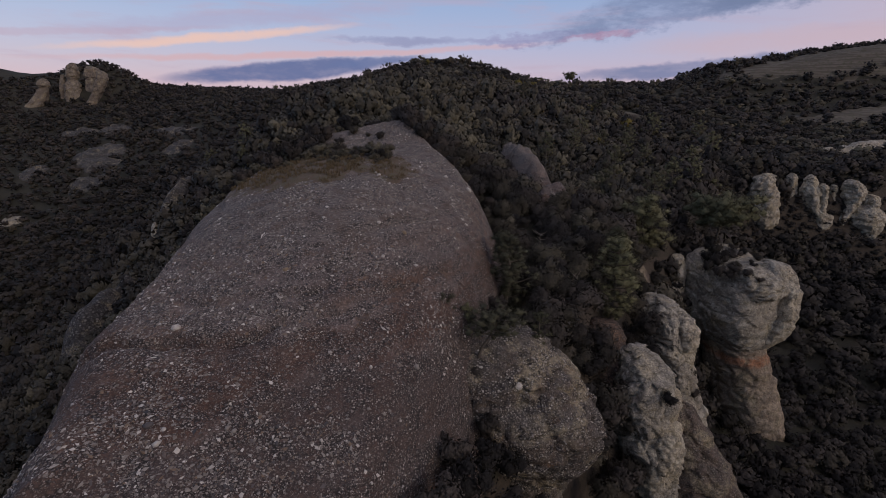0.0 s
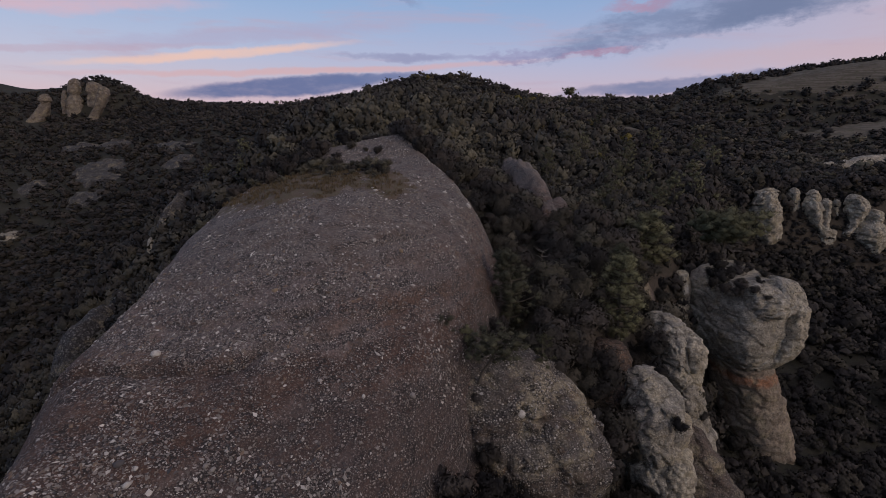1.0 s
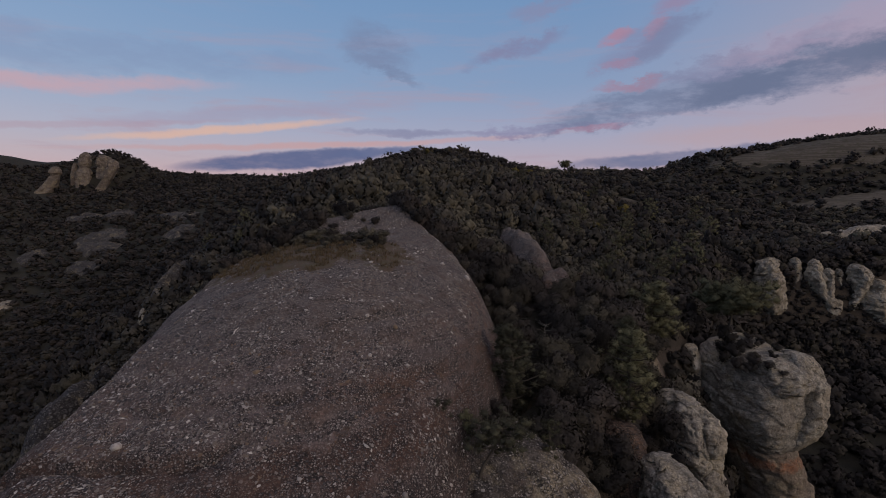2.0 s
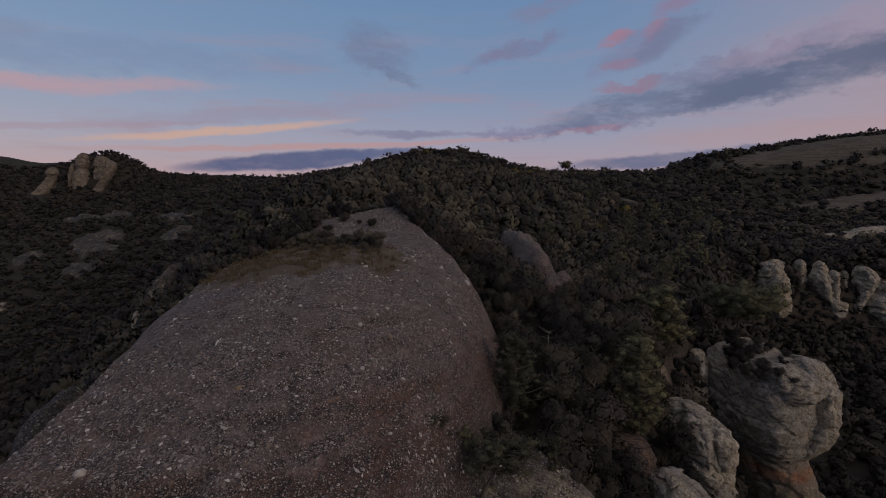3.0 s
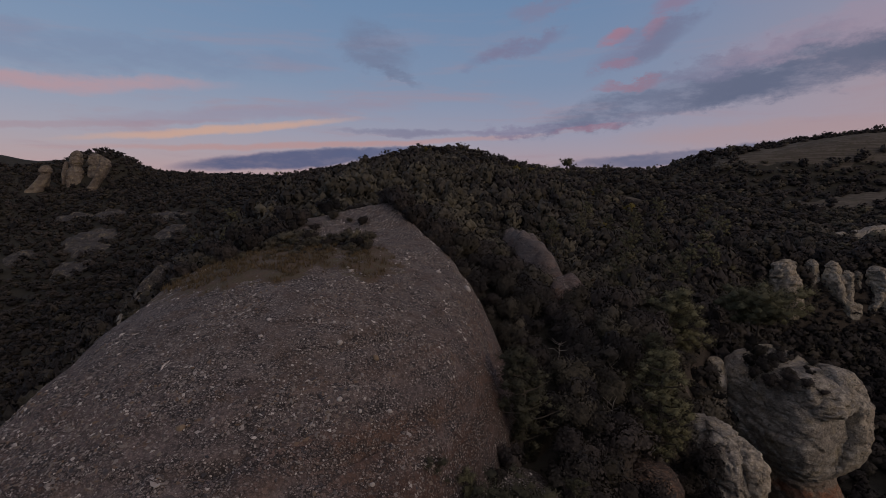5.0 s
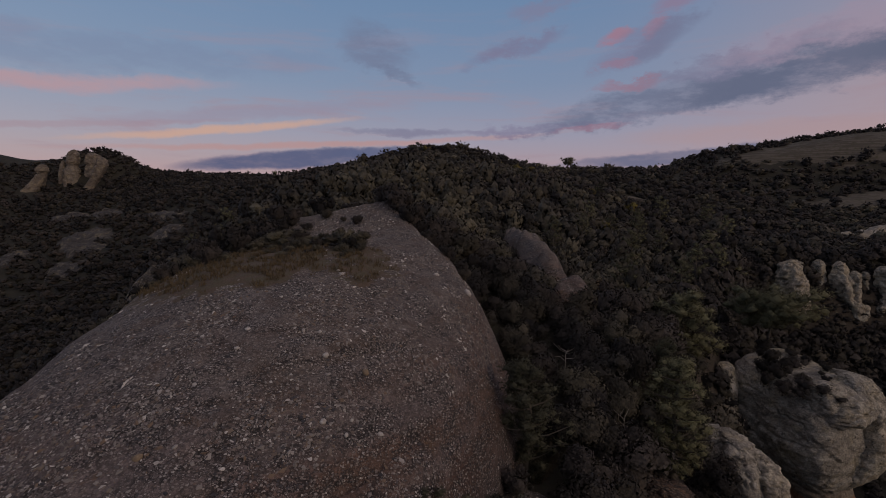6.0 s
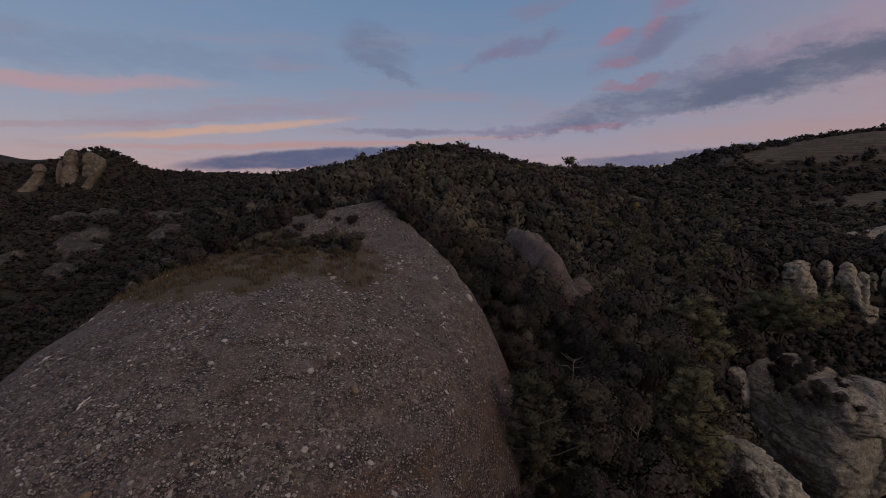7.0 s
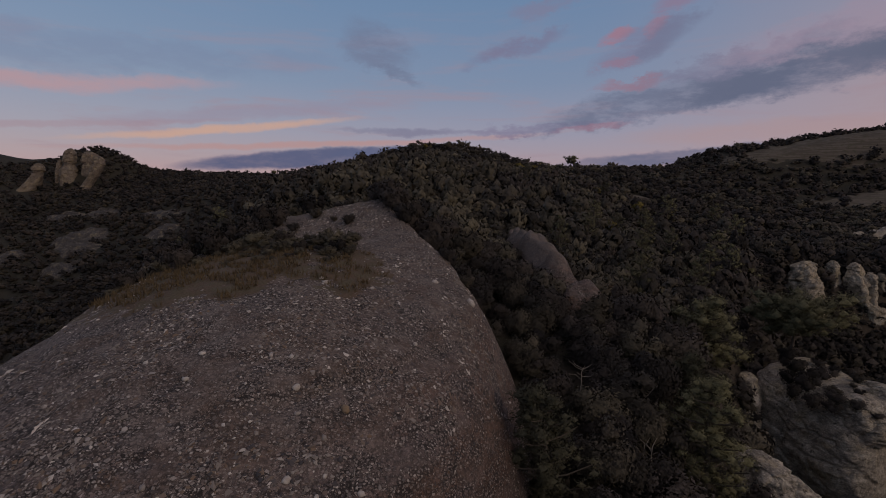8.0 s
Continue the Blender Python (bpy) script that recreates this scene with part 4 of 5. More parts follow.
def scatter(spacing, near, far, seed):
    """Jittered places on the ground within a range of distances, inside the valley that is seen."""
    r = np.random.RandomState(seed)
    g = np.arange(-far, far, spacing)
    x, y = np.meshgrid(g, g[g > -40])
    x, y = (x + (r.rand(*x.shape) - 0.5) * spacing * 1.1).ravel(), (y + (r.rand(*y.shape) - 0.5) * spacing * 1.1).ravel()
    d = np.hypot(x, y)
    on = (d >= near) & (d < far) & (np.abs(np.degrees(np.arctan2(x, y + 12))) < (52 if near < 200 else 46))
    return x[on], y[on]


# bare ovals where rock or grass keeps the trees away: x, y, half length, half width, turn
BARE = [(49.5, 74.5, 8.5, 8.5, 0), (28.2, 56.5, 3, 5, 0), (18.6, 41.5, 3, 4, 0), (26, 47.5, 4, 5, 0), (5.5, 33, 5, 4.6, 0), (9, 28, 7, 7, 0), (15.9, 91, 2.1, 21, 2), (-79, 139, 3.8, 14, 0), (-66, 83, 4, 11, 0), (-75.6, 122, 2, 4, 20), (-29, 174.4, 14, 3, 25),
        (-235, 321, 13, 4, -10), (-212, 320, 13, 4, -14), (-199, 282, 15, 10, -14), (-190, 269, 10, 6, -14), (-162, 297, 15, 4, -24), (-145, 269, 7, 6, -24), (-227, 267, 6, 5, 0), (-186, 250, 9, 5, -10), (-24, 111, 2.4, 8, 18), (168, 191, 20, 6, 20), (244, 304, 70, 15, 6), (210, 246, 44, 6, 12), (82, 222, 9, 3.5, 0),
        (66, 262, 11, 4, 0), (37.8, 78.5, 2.0, 2.4, 0), (17.6, 46, 2.6, 5.0, -25), (19.5, 51, 2.0, 3.0, 0), (-286, 396, 4, 3, 0), (-272.5, 396, 4, 3, 0), (-265, 385, 5, 6, 0), (-303, 371, 8, 9, 0), (6, 42.3, 2.2, 2.2, 0), (18.4, 49, 2.4, 2.4, 0), (20.4, 55, 2, 2, 0), (30, 71, 3, 3, 0), (47, 81, 3, 3, 0)]


def bare(x, y):
    gone = (dome_height(x, y) > ground_height(x, y) - 0.8) & (y < 64) & (x > -44) & (x < 22)
    fray = fractal(np.stack([x, y, 0 * x + 2], -1) / 3.5, 3)
    gone |= (y > 34) & (y < 62) & (x > -10) & (x < np.interp(y, EDGE_Y, EDGE_R) + 2.6)
    gone |= (y < 70 + 5 * fray) & (x > -14.5 + 7 * fray) & (x < np.interp(y, EDGE_Y, EDGE_R) - 1.5) & (y > 50)
    for px, py, a, b, turn in BARE:
        c, s = math.cos(radians(turn)), math.sin(radians(turn))
        u, v = ((x - px) * c + (y - py) * s) / a, (-(x - px) * s + (y - py) * c) / b
        gone |= u * u + v * v < 1
    return gone


# the oaks nearest the dome stand one by one
close_kinds = []
for i in range(9):
    close_kinds.append(crown_mesh("crown", LIGHT_OAK if i % 3 == 1 else OAK, 13, 2700, 0.062, 0))
wide_kinds = [crown_mesh("crown", LIGHT_OAK if i % 3 == 1 else OAK, 11, 1000, 0.090, 0) for i in range(9)]
TRUNK = mesh_of("trunk", *tube([(0, 0, -0.35), (0.04, 0.02, 0.3), (-0.02, 0.03, 0.7)], (0.09, 0.07, 0.04)), BARK)

for kinds, spacing, near, far, seed, w0, w1 in (((9, 150, 0.15, 0), 2.8, 0, 125, 1, 1.2, 2.6), ((8, 66, 0.19, 0), 4.0, 125, 290, 2, 1.9, 4.4), ((5, 20, 0.25, 0), 5.2, 290, 560, 3, 2.5, 4.6)):
    xs, ys = scatter(spacing, near, far, seed)
    r_thin = np.random.RandomState(seed + 70)
    if near < 200:
        sx_, sy_ = scatter(1.7, near, min(far, 190), seed + 50)
        drop_ = np.hypot(ground_height(sx_ + 1, sy_) - ground_height(sx_ - 1, sy_), ground_height(sx_, sy_ + 1) - ground_height(sx_, sy_ - 1)) / 2
        thick_ = (r_thin.rand(len(sx_)) < 0.5) | ((sx_ > 62) & (sy_ > 115))
        steep_ = thick_ & (drop_ > (0.95 if near == 0 else 0.55)) & (np.abs(beyond_brink(sx_, sy_) - 12) < 20)
        xs, ys = np.concatenate([xs, sx_[steep_]]), np.concatenate([ys, sy_[steep_]])
    keep = ~bare(xs, ys)
    xs, ys = xs[keep], ys[keep]
    r = np.random.RandomState(seed)
    stand = 0.5 + 0.5 * fractal(np.stack([xs, ys, 0 * xs], -1) / 22, 3)
    w = w0 + (w1 - w0) * np.clip(r.rand(len(xs)) ** 1.6 * 0.8 + 0.35 * stand, 0, 1)
    h = w * (0.85 + 0.6 * r.rand(len(xs)) + 0.5 * (r.rand(len(xs)) > 0.92)) * np.interp(np.hypot(xs, ys), (150, 260), (1.0, 0.66))
    z = ground_height(xs, ys) - 0.1 * h
    # low growth in front of the stacks, so that they stand free
    veil = np.zeros(len(xs), bool)
    for deep_, form in STACKS:
        bear = np.degrees(np.arctan2(xs, ys))
        for z_, x_, w_ in form[1:-2]:
            veil |= (np.abs(bear - math.degrees(math.atan2(x_, deep_))) < math.degrees(w_ / deep_)) & (ys > 108) & (ys < deep_ + 1) & (z + 1.5 * h > -33.5 * ys / deep_)
    h, w = np.where(veil, 0.9 + 0.4 * r.rand(len(xs)), h), np.where(veil, 1.5, w)
    if near == 0:
        closest = np.argsort(np.hypot(xs - 6, (ys - 48) * 0.75) + 200 * (ys < 26))[:280]
        for i, c in enumerate(closest):
            oak = tagged(new("holm_oak"), "dark green rounded evergreen oak on the slope", "tree", "oaks round the dome")
            part("crown", (close_kinds if i < 110 else wide_kinds)[i % 9], oak)
            part("trunk", TRUNK, oak)
            oak.matrix_basis = Matrix.LocRotScale((xs[c], ys[c], z[c]), Euler((0, 0, r.rand() * 6.28)), (w[c] * 1.12, w[c] * 1.12, h[c]))
        rest = np.setdiff1d(np.arange(len(xs)), closest)
        xs, ys, z, w, h = xs[rest], ys[rest], z[rest], w[rest], h[rest]
    if near == 125:
        ux, uy = scatter(1.5, 125, 205, 77)
        low_ = (ux > 76) & (ux < 142) & (uy > 112) & (uy < 158)
        ux, uy = ux[low_], uy[low_]
        xs, ys, z = np.concatenate([xs, ux]), np.concatenate([ys, uy]), np.concatenate([z, ground_height(ux, uy) - 0.1])
        w, h = np.concatenate([w, 1.2 + 0.5 * r.rand(len(ux))]), np.concatenate([h, 0.9 + 0.5 * r.rand(len(ux))])
    crowns = [crown_arrays(*kinds) for _ in range(10)]
    score = np.hypot((xs + 25 - 0.10 * (ys - 60)) / 34, (ys - 112) / 75) + 0.7 * (r.rand(len(xs)) - 0.5) + 0.8 * fractal(np.stack([xs, ys, 0 * xs + 3], -1) / 30, 3)
    patchy = (xs > -20) & (beyond_brink(xs, ys) < -8) & (fractal(np.stack([xs, ys, 0 * xs + 7], -1) / 18, 3) + 0.5 * r.rand(len(xs)) > 0.40)
    olive = (score < 0.75) | (patchy & (r.rand(len(xs)) < 0.35))
    # oaks off the valley sides take the lighter copy: brightness put into leaf colour
    young = ~olive & (patchy | ((score < 2.3) & (beyond_brink(xs, ys) < -4) & (r.rand(len(xs)) < np.clip(2.6 - score, 0, 0.85))))
    for of, stuff, leaf, label in ((~olive & ~young, "oak_woodland", OAK, "dense dark green evergreen oak woodland on the slopes"), (young, "young_woodland", LIGHT_OAK, "lighter grey-green oaks on the open hillside"), (olive, "scrub_woodland", SCRUB, "olive-green scrub along the ridge")):
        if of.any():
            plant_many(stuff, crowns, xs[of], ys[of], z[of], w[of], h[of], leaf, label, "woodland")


# a few yellowing and rusty crowns among the oaks
LEAF_RNG = np.random.RandomState(14)
YELLOW = foliage("yellowing_leaves", (0.110, 0.088, 0.022), (0.230, 0.180, 0.045))
RUSTY = foliage("rusty_leaves", (0.105, 0.055, 0.022), (0.190, 0.105, 0.045))
turning = {m: crown_mesh("crown", m, 8, 420, 0.12, 0) for m in (YELLOW, RUSTY)}
for x, y, w, mat in ((70, 190, 3.2, YELLOW), (60, 205, 2.6, YELLOW), (36, 240, 3.4, YELLOW), (44, 252, 3.0, YELLOW), (30, 262, 2.8, YELLOW), (-8, 285, 3.0, YELLOW), (52, 278, 2.6, YELLOW), (90, 236, 2.4, YELLOW), (21.5, 78, 1.3, RUSTY), (17.6, 76, 1.1, RUSTY), (47, 150, 2.2, YELLOW), (33, 170, 2.0, YELLOW), (28, 128, 1.8, RUSTY)):
    tree = tagged(new("oak_tree"), "yellowing oak among the evergreen trees" if mat is YELLOW else "rusty-brown young oak among the evergreens", "tree")
    part("crown", turning[mat], tree)
    part("trunk", TRUNK, tree)
    tree.matrix_basis = Matrix.LocRotScale((x, y, float(ground_height(x, y)) + 0.6), Euler((0, 0, x)), (w, w, w * 1.1))


# ---- pines ----
def pine(x, y, top, high, wide, seed, lean=0.0, flat=0.0, bare_stem=0.35, dense=1.0, label="green Aleppo pine with an open crown"):
    """A pine: a tapered bent stem, limbs, and a crown of needle clumps carried on the limbs; flat from 0 (cone) to 1 (umbrella)."""
    global LEAF_RNG
    r = LEAF_RNG = np.random.RandomState(seed)
    root = tagged(new("pine_tree"), label, "tree")
    root.location = (x, y, top - high)
    stem = [(0, 0, -1.0)]
    for i in range(1, 7):
        t = i / 6
        stem.append((lean * high * t**1.4 + 0.04 * high * (r.rand() - 0.5), 0.04 * high * (r.rand() - 0.5), high * (1.0 - 0.10 * flat) * t * 0.95))
    stem = np.array(stem)
    part("trunk", mesh_of("trunk", *tube(stem, np.linspace(0.045, 0.008, 7) * high * 0.7), BARK), root)
    limbs, clumps = [], []
    many = int(26 * dense) + 6
    for i in range(many):
        t = bare_stem + (1 - bare_stem) * (i + r.rand()) / many
        base = np.array([np.interp(t * 6, range(7), stem[:, c]) for c in range(3)])
        a = i * 2.4 + r.rand()
        u = (t - bare_stem) / (1 - bare_stem)
        cone = min(1.0, 0.55 + 1.8 * u) * math.sqrt(max(0.03, 1 - max(0.0, (u - 0.25) / 0.78) ** 1.6))
        reach = wide * (cone * (1 - flat) + flat * (0.5 + 0.5 * u)) * (0.62 + 0.42 * r.rand())
        end = base + np.array([math.cos(a) * reach, math.sin(a) * reach, reach * (0.32 - 0.22 * flat)])
        limbs.append(tube([base, base * 0.5 + end * 0.5 + (0, 0, -0.06 * reach), end], np.array([0.014, 0.009, 0.004]) * high * 0.7, 5))
        for q in (0.4, 0.7, 1.0):
            p = base * (1 - q) + end * q + r.normal(size=3) * 0.07 * wide
            clumps.append((p[0], p[1], p[2] + 0.08 * wide, wide * (0.13 + 0.10 * r.rand())))
    clumps.append((stem[-1][0], stem[-1][1], stem[-1][2] + 0.05 * wide, wide * 0.2))
    part("limb", mesh_of("limb", *joined(limbs), BARK), root)
    v, f, d = leafy(clumps, int(9500 * dense), 0.030 * wide + 0.05, 0, 0.22, 0.45, 0.75, 2.0, 0.64)
    axis = np.array([lean * high * 0.5, 0, high * (0.45 + 0.4 * flat)])
    part("crown", mesh_of("crown", v, f, PINE, True, unit(0.5 * unit(v - axis) + 0.5 * d + (0, 0, 0.1))), root)
    return root


pine(5.9, 41.7, -10.6, 7.2, 2.5, 31, bare_stem=0.06, dense=1.3, label="bushy green pine against the dome's flank")
pine(18.4, 49.0, -12.6, 10.0, 2.9, 32, 0.03, bare_stem=0.08, dense=1.5, label="tall green pine on the rock rib")
pine(20.4, 55.0, -12.9, 9.0, 2.5, 43, 0.0, bare_stem=0.15, dense=1.0, label="green pine behind the tall pine on the rib")
pine(30.4, 71.5, -12.2, 10.5, 4.3, 33, bare_stem=0.12, dense=1.5, label="broad green pine on the shelf")
pine(47.5, 81.0, -14.2, 7.6, 6.2, 34, 0.12, 0.65, 0.40, 1.5, label="wide umbrella pine above the pillar")
pine(2.5, 31.8, -13.4, 4.2, 2.3, 35, 0.42, 0.6, 0.55, 0.5, label="small twisted pine with a pale forked stem")
pine(-0.1, 33.0, -12.7, 2.2, 1.3, 36, 0.0, 0.3, 0.1, 0.4, label="stunted young pine on bare rock")
pine(1.6, 33.6, -14.0, 1.7, 1.1, 44, 0.1, 0.3, 0.1, 0.3, label="stunted young pine on bare rock")
pine(7.6, 34.8, -14.9, 3.4, 0.9, 45, 0.0, 0.0, 0.1, 0.4, label="slim young pine behind the bulge")
pine(72.5, 131, -17.6, 8.5, 3.6, 46, bare_stem=0.12, label="pale green pine before the stacks")
slope_pine = pine(28, 84, -9.5, 8, 2.7, 39, bare_stem=0.1, dense=0.45, label="green pine above the oaks")
slope_pine["group"] = "pines on the hillside"
rp = np.random.RandomState(60)
for x, y, grow in ((43, 98, 1.0), (50, 135, 1.1), (42, 150, 1.0), (37, 152, 0.9), (73, 144, 1.1), (52, 126, 1.0), (24, 114, 0.85), (53, 112, 1.15), (46, 143, 1.0), (75, 178, 1.3), (60, 160, 1.1), (34, 128, 0.9), (38, 108, 1.0), (62, 120, 1.0), (90, 165, 1.2), (58, 190, 1.2), (30, 190, 1.1), (98, 190, 1.3), (-78, 165, 1.0), (-60, 150, 1.0), (-52, 128, 0.8)):
    twin = copy_thing(slope_pine, Matrix.Translation((x, y, float(ground_height(x, y)) - 0.3)) @ Matrix.Rotation(6.28 * rp.rand(), 4, "Z"))
    twin.scale = (grow, grow, grow * (0.85 + 0.35 * rp.rand()))
pine(68.7, 277, 21.0, 8.5, 4.4, 40, 0, 0.9, 0.64, 0.9, label="lone umbrella pine on the skyline")
pine(-142, 432, float(ground_height(-142.0, 432.0)) + 6.5, 6.5, 3.0, 41, 0, 0.9, 0.6, 0.7, label="far umbrella pine on the skyline")
pine(-112, 425, float(ground_height(-112.0, 425.0)) + 6.5, 6.5, 3.0, 42, 0, 0.9, 0.6, 0.7, label="far umbrella pine on the skyline")


# ---- on the dome ----
def drop(x, y):
    return float(dome_height(np.array(x, float), np.array(y, float)))


# the soil cap
X, Y = np.meshgrid(np.arange(-26, 0, 0.25), np.arange(38, 70, 0.25))
r0 = np.hypot((X + 12.8) / 8.6, (Y - 49.8) / 7.0) + 0.85 * fractal(np.stack([X, Y, 0 * X], -1) / 4, 6, 0.7)
CAP, k = material("grassy_soil")
spots = k.noise(k.place, 1.1, 6.0, 0.65).outputs[0]
crumb = k.noise(k.place, 9.0, 5.0, 0.7).outputs[0]
tone = k.mix(k.ramp(spots, 0.4, 0.62), (0.125, 0.088, 0.064), (0.112, 0.094, 0.060))
k.put(k.mix(k.ramp(crumb, 0.4, 0.7, 0.0, 0.7), tone, (0.040, 0.030, 0.020)), k.shader.inputs["Base Color"])
bump(k, crumb, 0.7, 0.08)
cap_z = dome_height(X, Y) + 0.05 * np.clip((1 - r0) * 5, -6, 1) + 0.05 * fractal(np.stack([X, Y, 0 * X], -1) / 0.8, 3)
tagged(new("grassy_soil_patch", mesh_of("grassy_soil_patch", np.stack([X, Y, cap_z], -1).reshape(-1, 3), grid_faces(X.shape[0], X.shape[1]), CAP)), "patch of brown soil and dry grass on the dome's top", "soil", kind="structure")

r = np.random.RandomState(8)
# grass blades in tufts
bx, by = -26 + 26 * r.rand(12000), 38 + 32 * r.rand(12000)
rr = np.hypot((bx + 12.8) / 8.6, (by - 49.8) / 7.0) + 0.85 * fractal(np.stack([bx, by, 0 * bx], -1) / 4, 6, 0.7)
clump = fractal(np.stack([bx, by, 0 * bx + 5], -1) / 1.5, 2)
on = (rr < 0.97) & (clump > 0.02)
bx, by = bx[on], by[on]
bz = dome_height(bx, by) + 0.08
blades = len(bx) * 3
p = np.repeat(np.stack([bx, by, bz], -1), 3, 0) + r.normal(size=(blades, 3)) * (0.08, 0.08, 0)
a = r.rand(blades) * 6.28
side_ = np.stack([np.cos(a), np.sin(a), 0 * a], -1) * 0.035
tip = p + np.stack([r.normal(size=blades) * 0.1, r.normal(size=blades) * 0.1, 0.16 + 0.22 * r.rand(blades)], -1)
tri = np.stack([p - side_, p + side_, tip], 1).reshape(-1, 3)
tagged(new("grass", mesh_of("grass", tri, np.arange(blades * 3).reshape(-1, 3), GRASS, False)), "dry brown grass tufts on the dome's cap", "grass", kind="stuff")

# shrubs
LEAF_RNG = np.random.RandomState(12)
shrub_kinds = [crown_mesh("shrub", m, 10, 950, 0.085, 0) for m in (SCRUB, SCRUB, OAK, SCRUB)]


def shrub(x, y, wide, high, kind=0, z=None, label="low grey-green shrub on the rock"):
    ob = tagged(new("shrub", shrub_kinds[kind]), label, "shrub")
    ob.matrix_basis = Matrix.LocRotScale((x, y, (drop(x, y) if z is None else z) - 0.12 * high), Euler((0, 0, x * 7 + y)), (wide, wide, high))


shrub(-8.4, 64.9, 0.95, 0.95, 2, label="round dark shrub on the summit gravel")
for x, y, w, h, kind in ((-9.8, 57.6, 0.8, 0.7, 0), (-16.2, 64, 1.4, 1.7, 2), (-16.5, 62, 1.7, 2.2, 2), (-18.5, 60, 1.6, 2.0, 2), (-20.5, 57, 1.4, 1.6, 2), (-18, 57.5, 1.1, 1.2, 0), (-15.5, 57, 0.8, 0.8, 3), (-12.6, 58.5, 0.8, 0.8, 0),
                         (-21.5, 61, 1.8, 2.1, 2), (-19, 65, 2.0, 2.4, 2), (-15.8, 67, 1.6, 2.0, 2), (-22, 53, 1.1, 1.1, 2), (-20, 54, 0.9, 0.8, 0), (-11.3, 55, 0.5, 0.45, 0), (-7.6, 52, 0.5, 0.4, 3), (-8.4, 56, 0.8, 0.75, 0), (-23.3, 48, 0.9, 0.9, 1), (-24, 45, 0.8, 0.7, 1), (-22.6, 51, 1.2, 1.2, 2),
                         (-23, 55, 1.4, 1.5, 2), (-24.4, 53, 1.3, 1.4, 2), (-25, 57, 1.7, 1.9, 2), (-20.8, 49.5, 0.6, 0.5, 0), (-17.4, 53.8, 0.7, 0.6, 0), (-16.2, 51.6, 0.45, 0.4, 3), (-13.6, 54.6, 0.55, 0.5, 0), (-17.5, 66.5, 2.0, 2.6, 2), (-13.6, 71.5, 1.9, 2.2, 2), (-10.4, 73.5, 1.8, 2.0, 2), (-7.0, 74.5, 1.8, 2.2, 2),
                         (-3.6, 72, 1.9, 2.6, 2), (-1.4, 69, 1.9, 2.8, 2), (0.6, 66, 1.9, 2.6, 2), (2.2, 63, 1.8, 2.4, 2), (3.6, 60, 1.6, 2.2, 2), (5.0, 57.0, 1.5, 2.0, 2)):
    x = x - (1.3 if y > 56 and x > -5 else 0)
    shrub(x, y, w, h, kind, None if x < -5 or kind != 2 else max(drop(x, y), float(ground_height(x, y))), "rounded shrub on the dome's crest")
rs = np.random.RandomState(21)
for i in range(64):
    x, y = -18.0 + 12 * rs.rand(), 50.0 + 8 * rs.rand() ** 0.8
    big = np.clip((y - 49) / 7, 0.4, 1.0)
    shrub(x, y + 0.3 * (-12 - x), (0.6 + 0.7 * rs.rand()) * big, (0.5 + 0.7 * rs.rand()) * big, int(rs.choice((0, 1, 3, 3, 0, 2))), label="low olive-green shrub on the soil patch")
for x, y, w, h in ((-18.6, 53.4, 1.3, 1.5), (-20.2, 55.6, 1.6, 1.9), (-17.4, 56.8, 1.5, 1.8), (-15.4, 58.6, 1.4, 1.6), (-21.6, 52.4, 1.2, 1.3), (-16.8, 60.4, 1.8, 2.2), (-22.8, 57.4, 1.9, 2.3), (-19.4, 59.2, 1.9, 2.4)):
    shrub(x, y, w, h, 2, label="dense dark shrub along the soil patch")
for x, y, w, h in ((-5.4, 69.8, 2.0, 2.4), (-4.0, 67.6, 1.9, 2.3), (-2.7, 65.2, 1.5, 1.9), (-0.6, 62.0, 1.0, 1.2), (1.2, 58.2, 1.0, 1.1), (2.6, 54.6, 0.9, 1.0), (-6.6, 71.6, 1.8, 2.0), (-12.4, 68.6, 1.1, 1.0), (-13.6, 64.8, 0.9, 0.8), (-10.0, 66.8, 0.6, 0.5)):
    shrub(x, y, w, h, 2, label="dark shrub on the dome's rim")
for x, y, w, h, kind, z in ((1.6, 33.4, 0.9, 0.9, 3, -16.9), (2.2, 35.2, 0.8, 0.9, 0, -16.4), (3.0, 33.0, 0.8, 0.8, 1, -17.6), (4.0, 34.6, 0.7, 0.6, 0, -17.9), (1.2, 31.6, 1.0, 1.1, 2, -17.4), (2.4, 31.0, 0.9, 1.0, 2, -18.4), (0.6, 29.8, 0.9, 1.1, 2, -17.6), (3.4, 36.8, 1.0, 1.1, 2, -16.4), (4.8, 38.2, 1.2, 1.4, 2, -16.4), (4.6, 36.4, 0.6, 0.6, 0, -17.2), (6.4, 34.4, 0.8, 0.9, 2, -18.7), (7.6, 36.5, 1.0, 1.1, 2, -18.6), (4.4, 35.6, 0.7, 0.7, 0, -17.9), (2.6, 34.5, 0.6, 0.5, 0, -17.4), (5.4, 36.8, 0.9, 0.8, 1, -17.8), (3.6, 29.6, 0.9, 1.0, 2, -21.2), (9.6, 31.5, 0.7, 0.6, 0, -21.6)):
    shrub(x, y, w, h, kind, z, "dark shrub in a hollow beside the bulge")
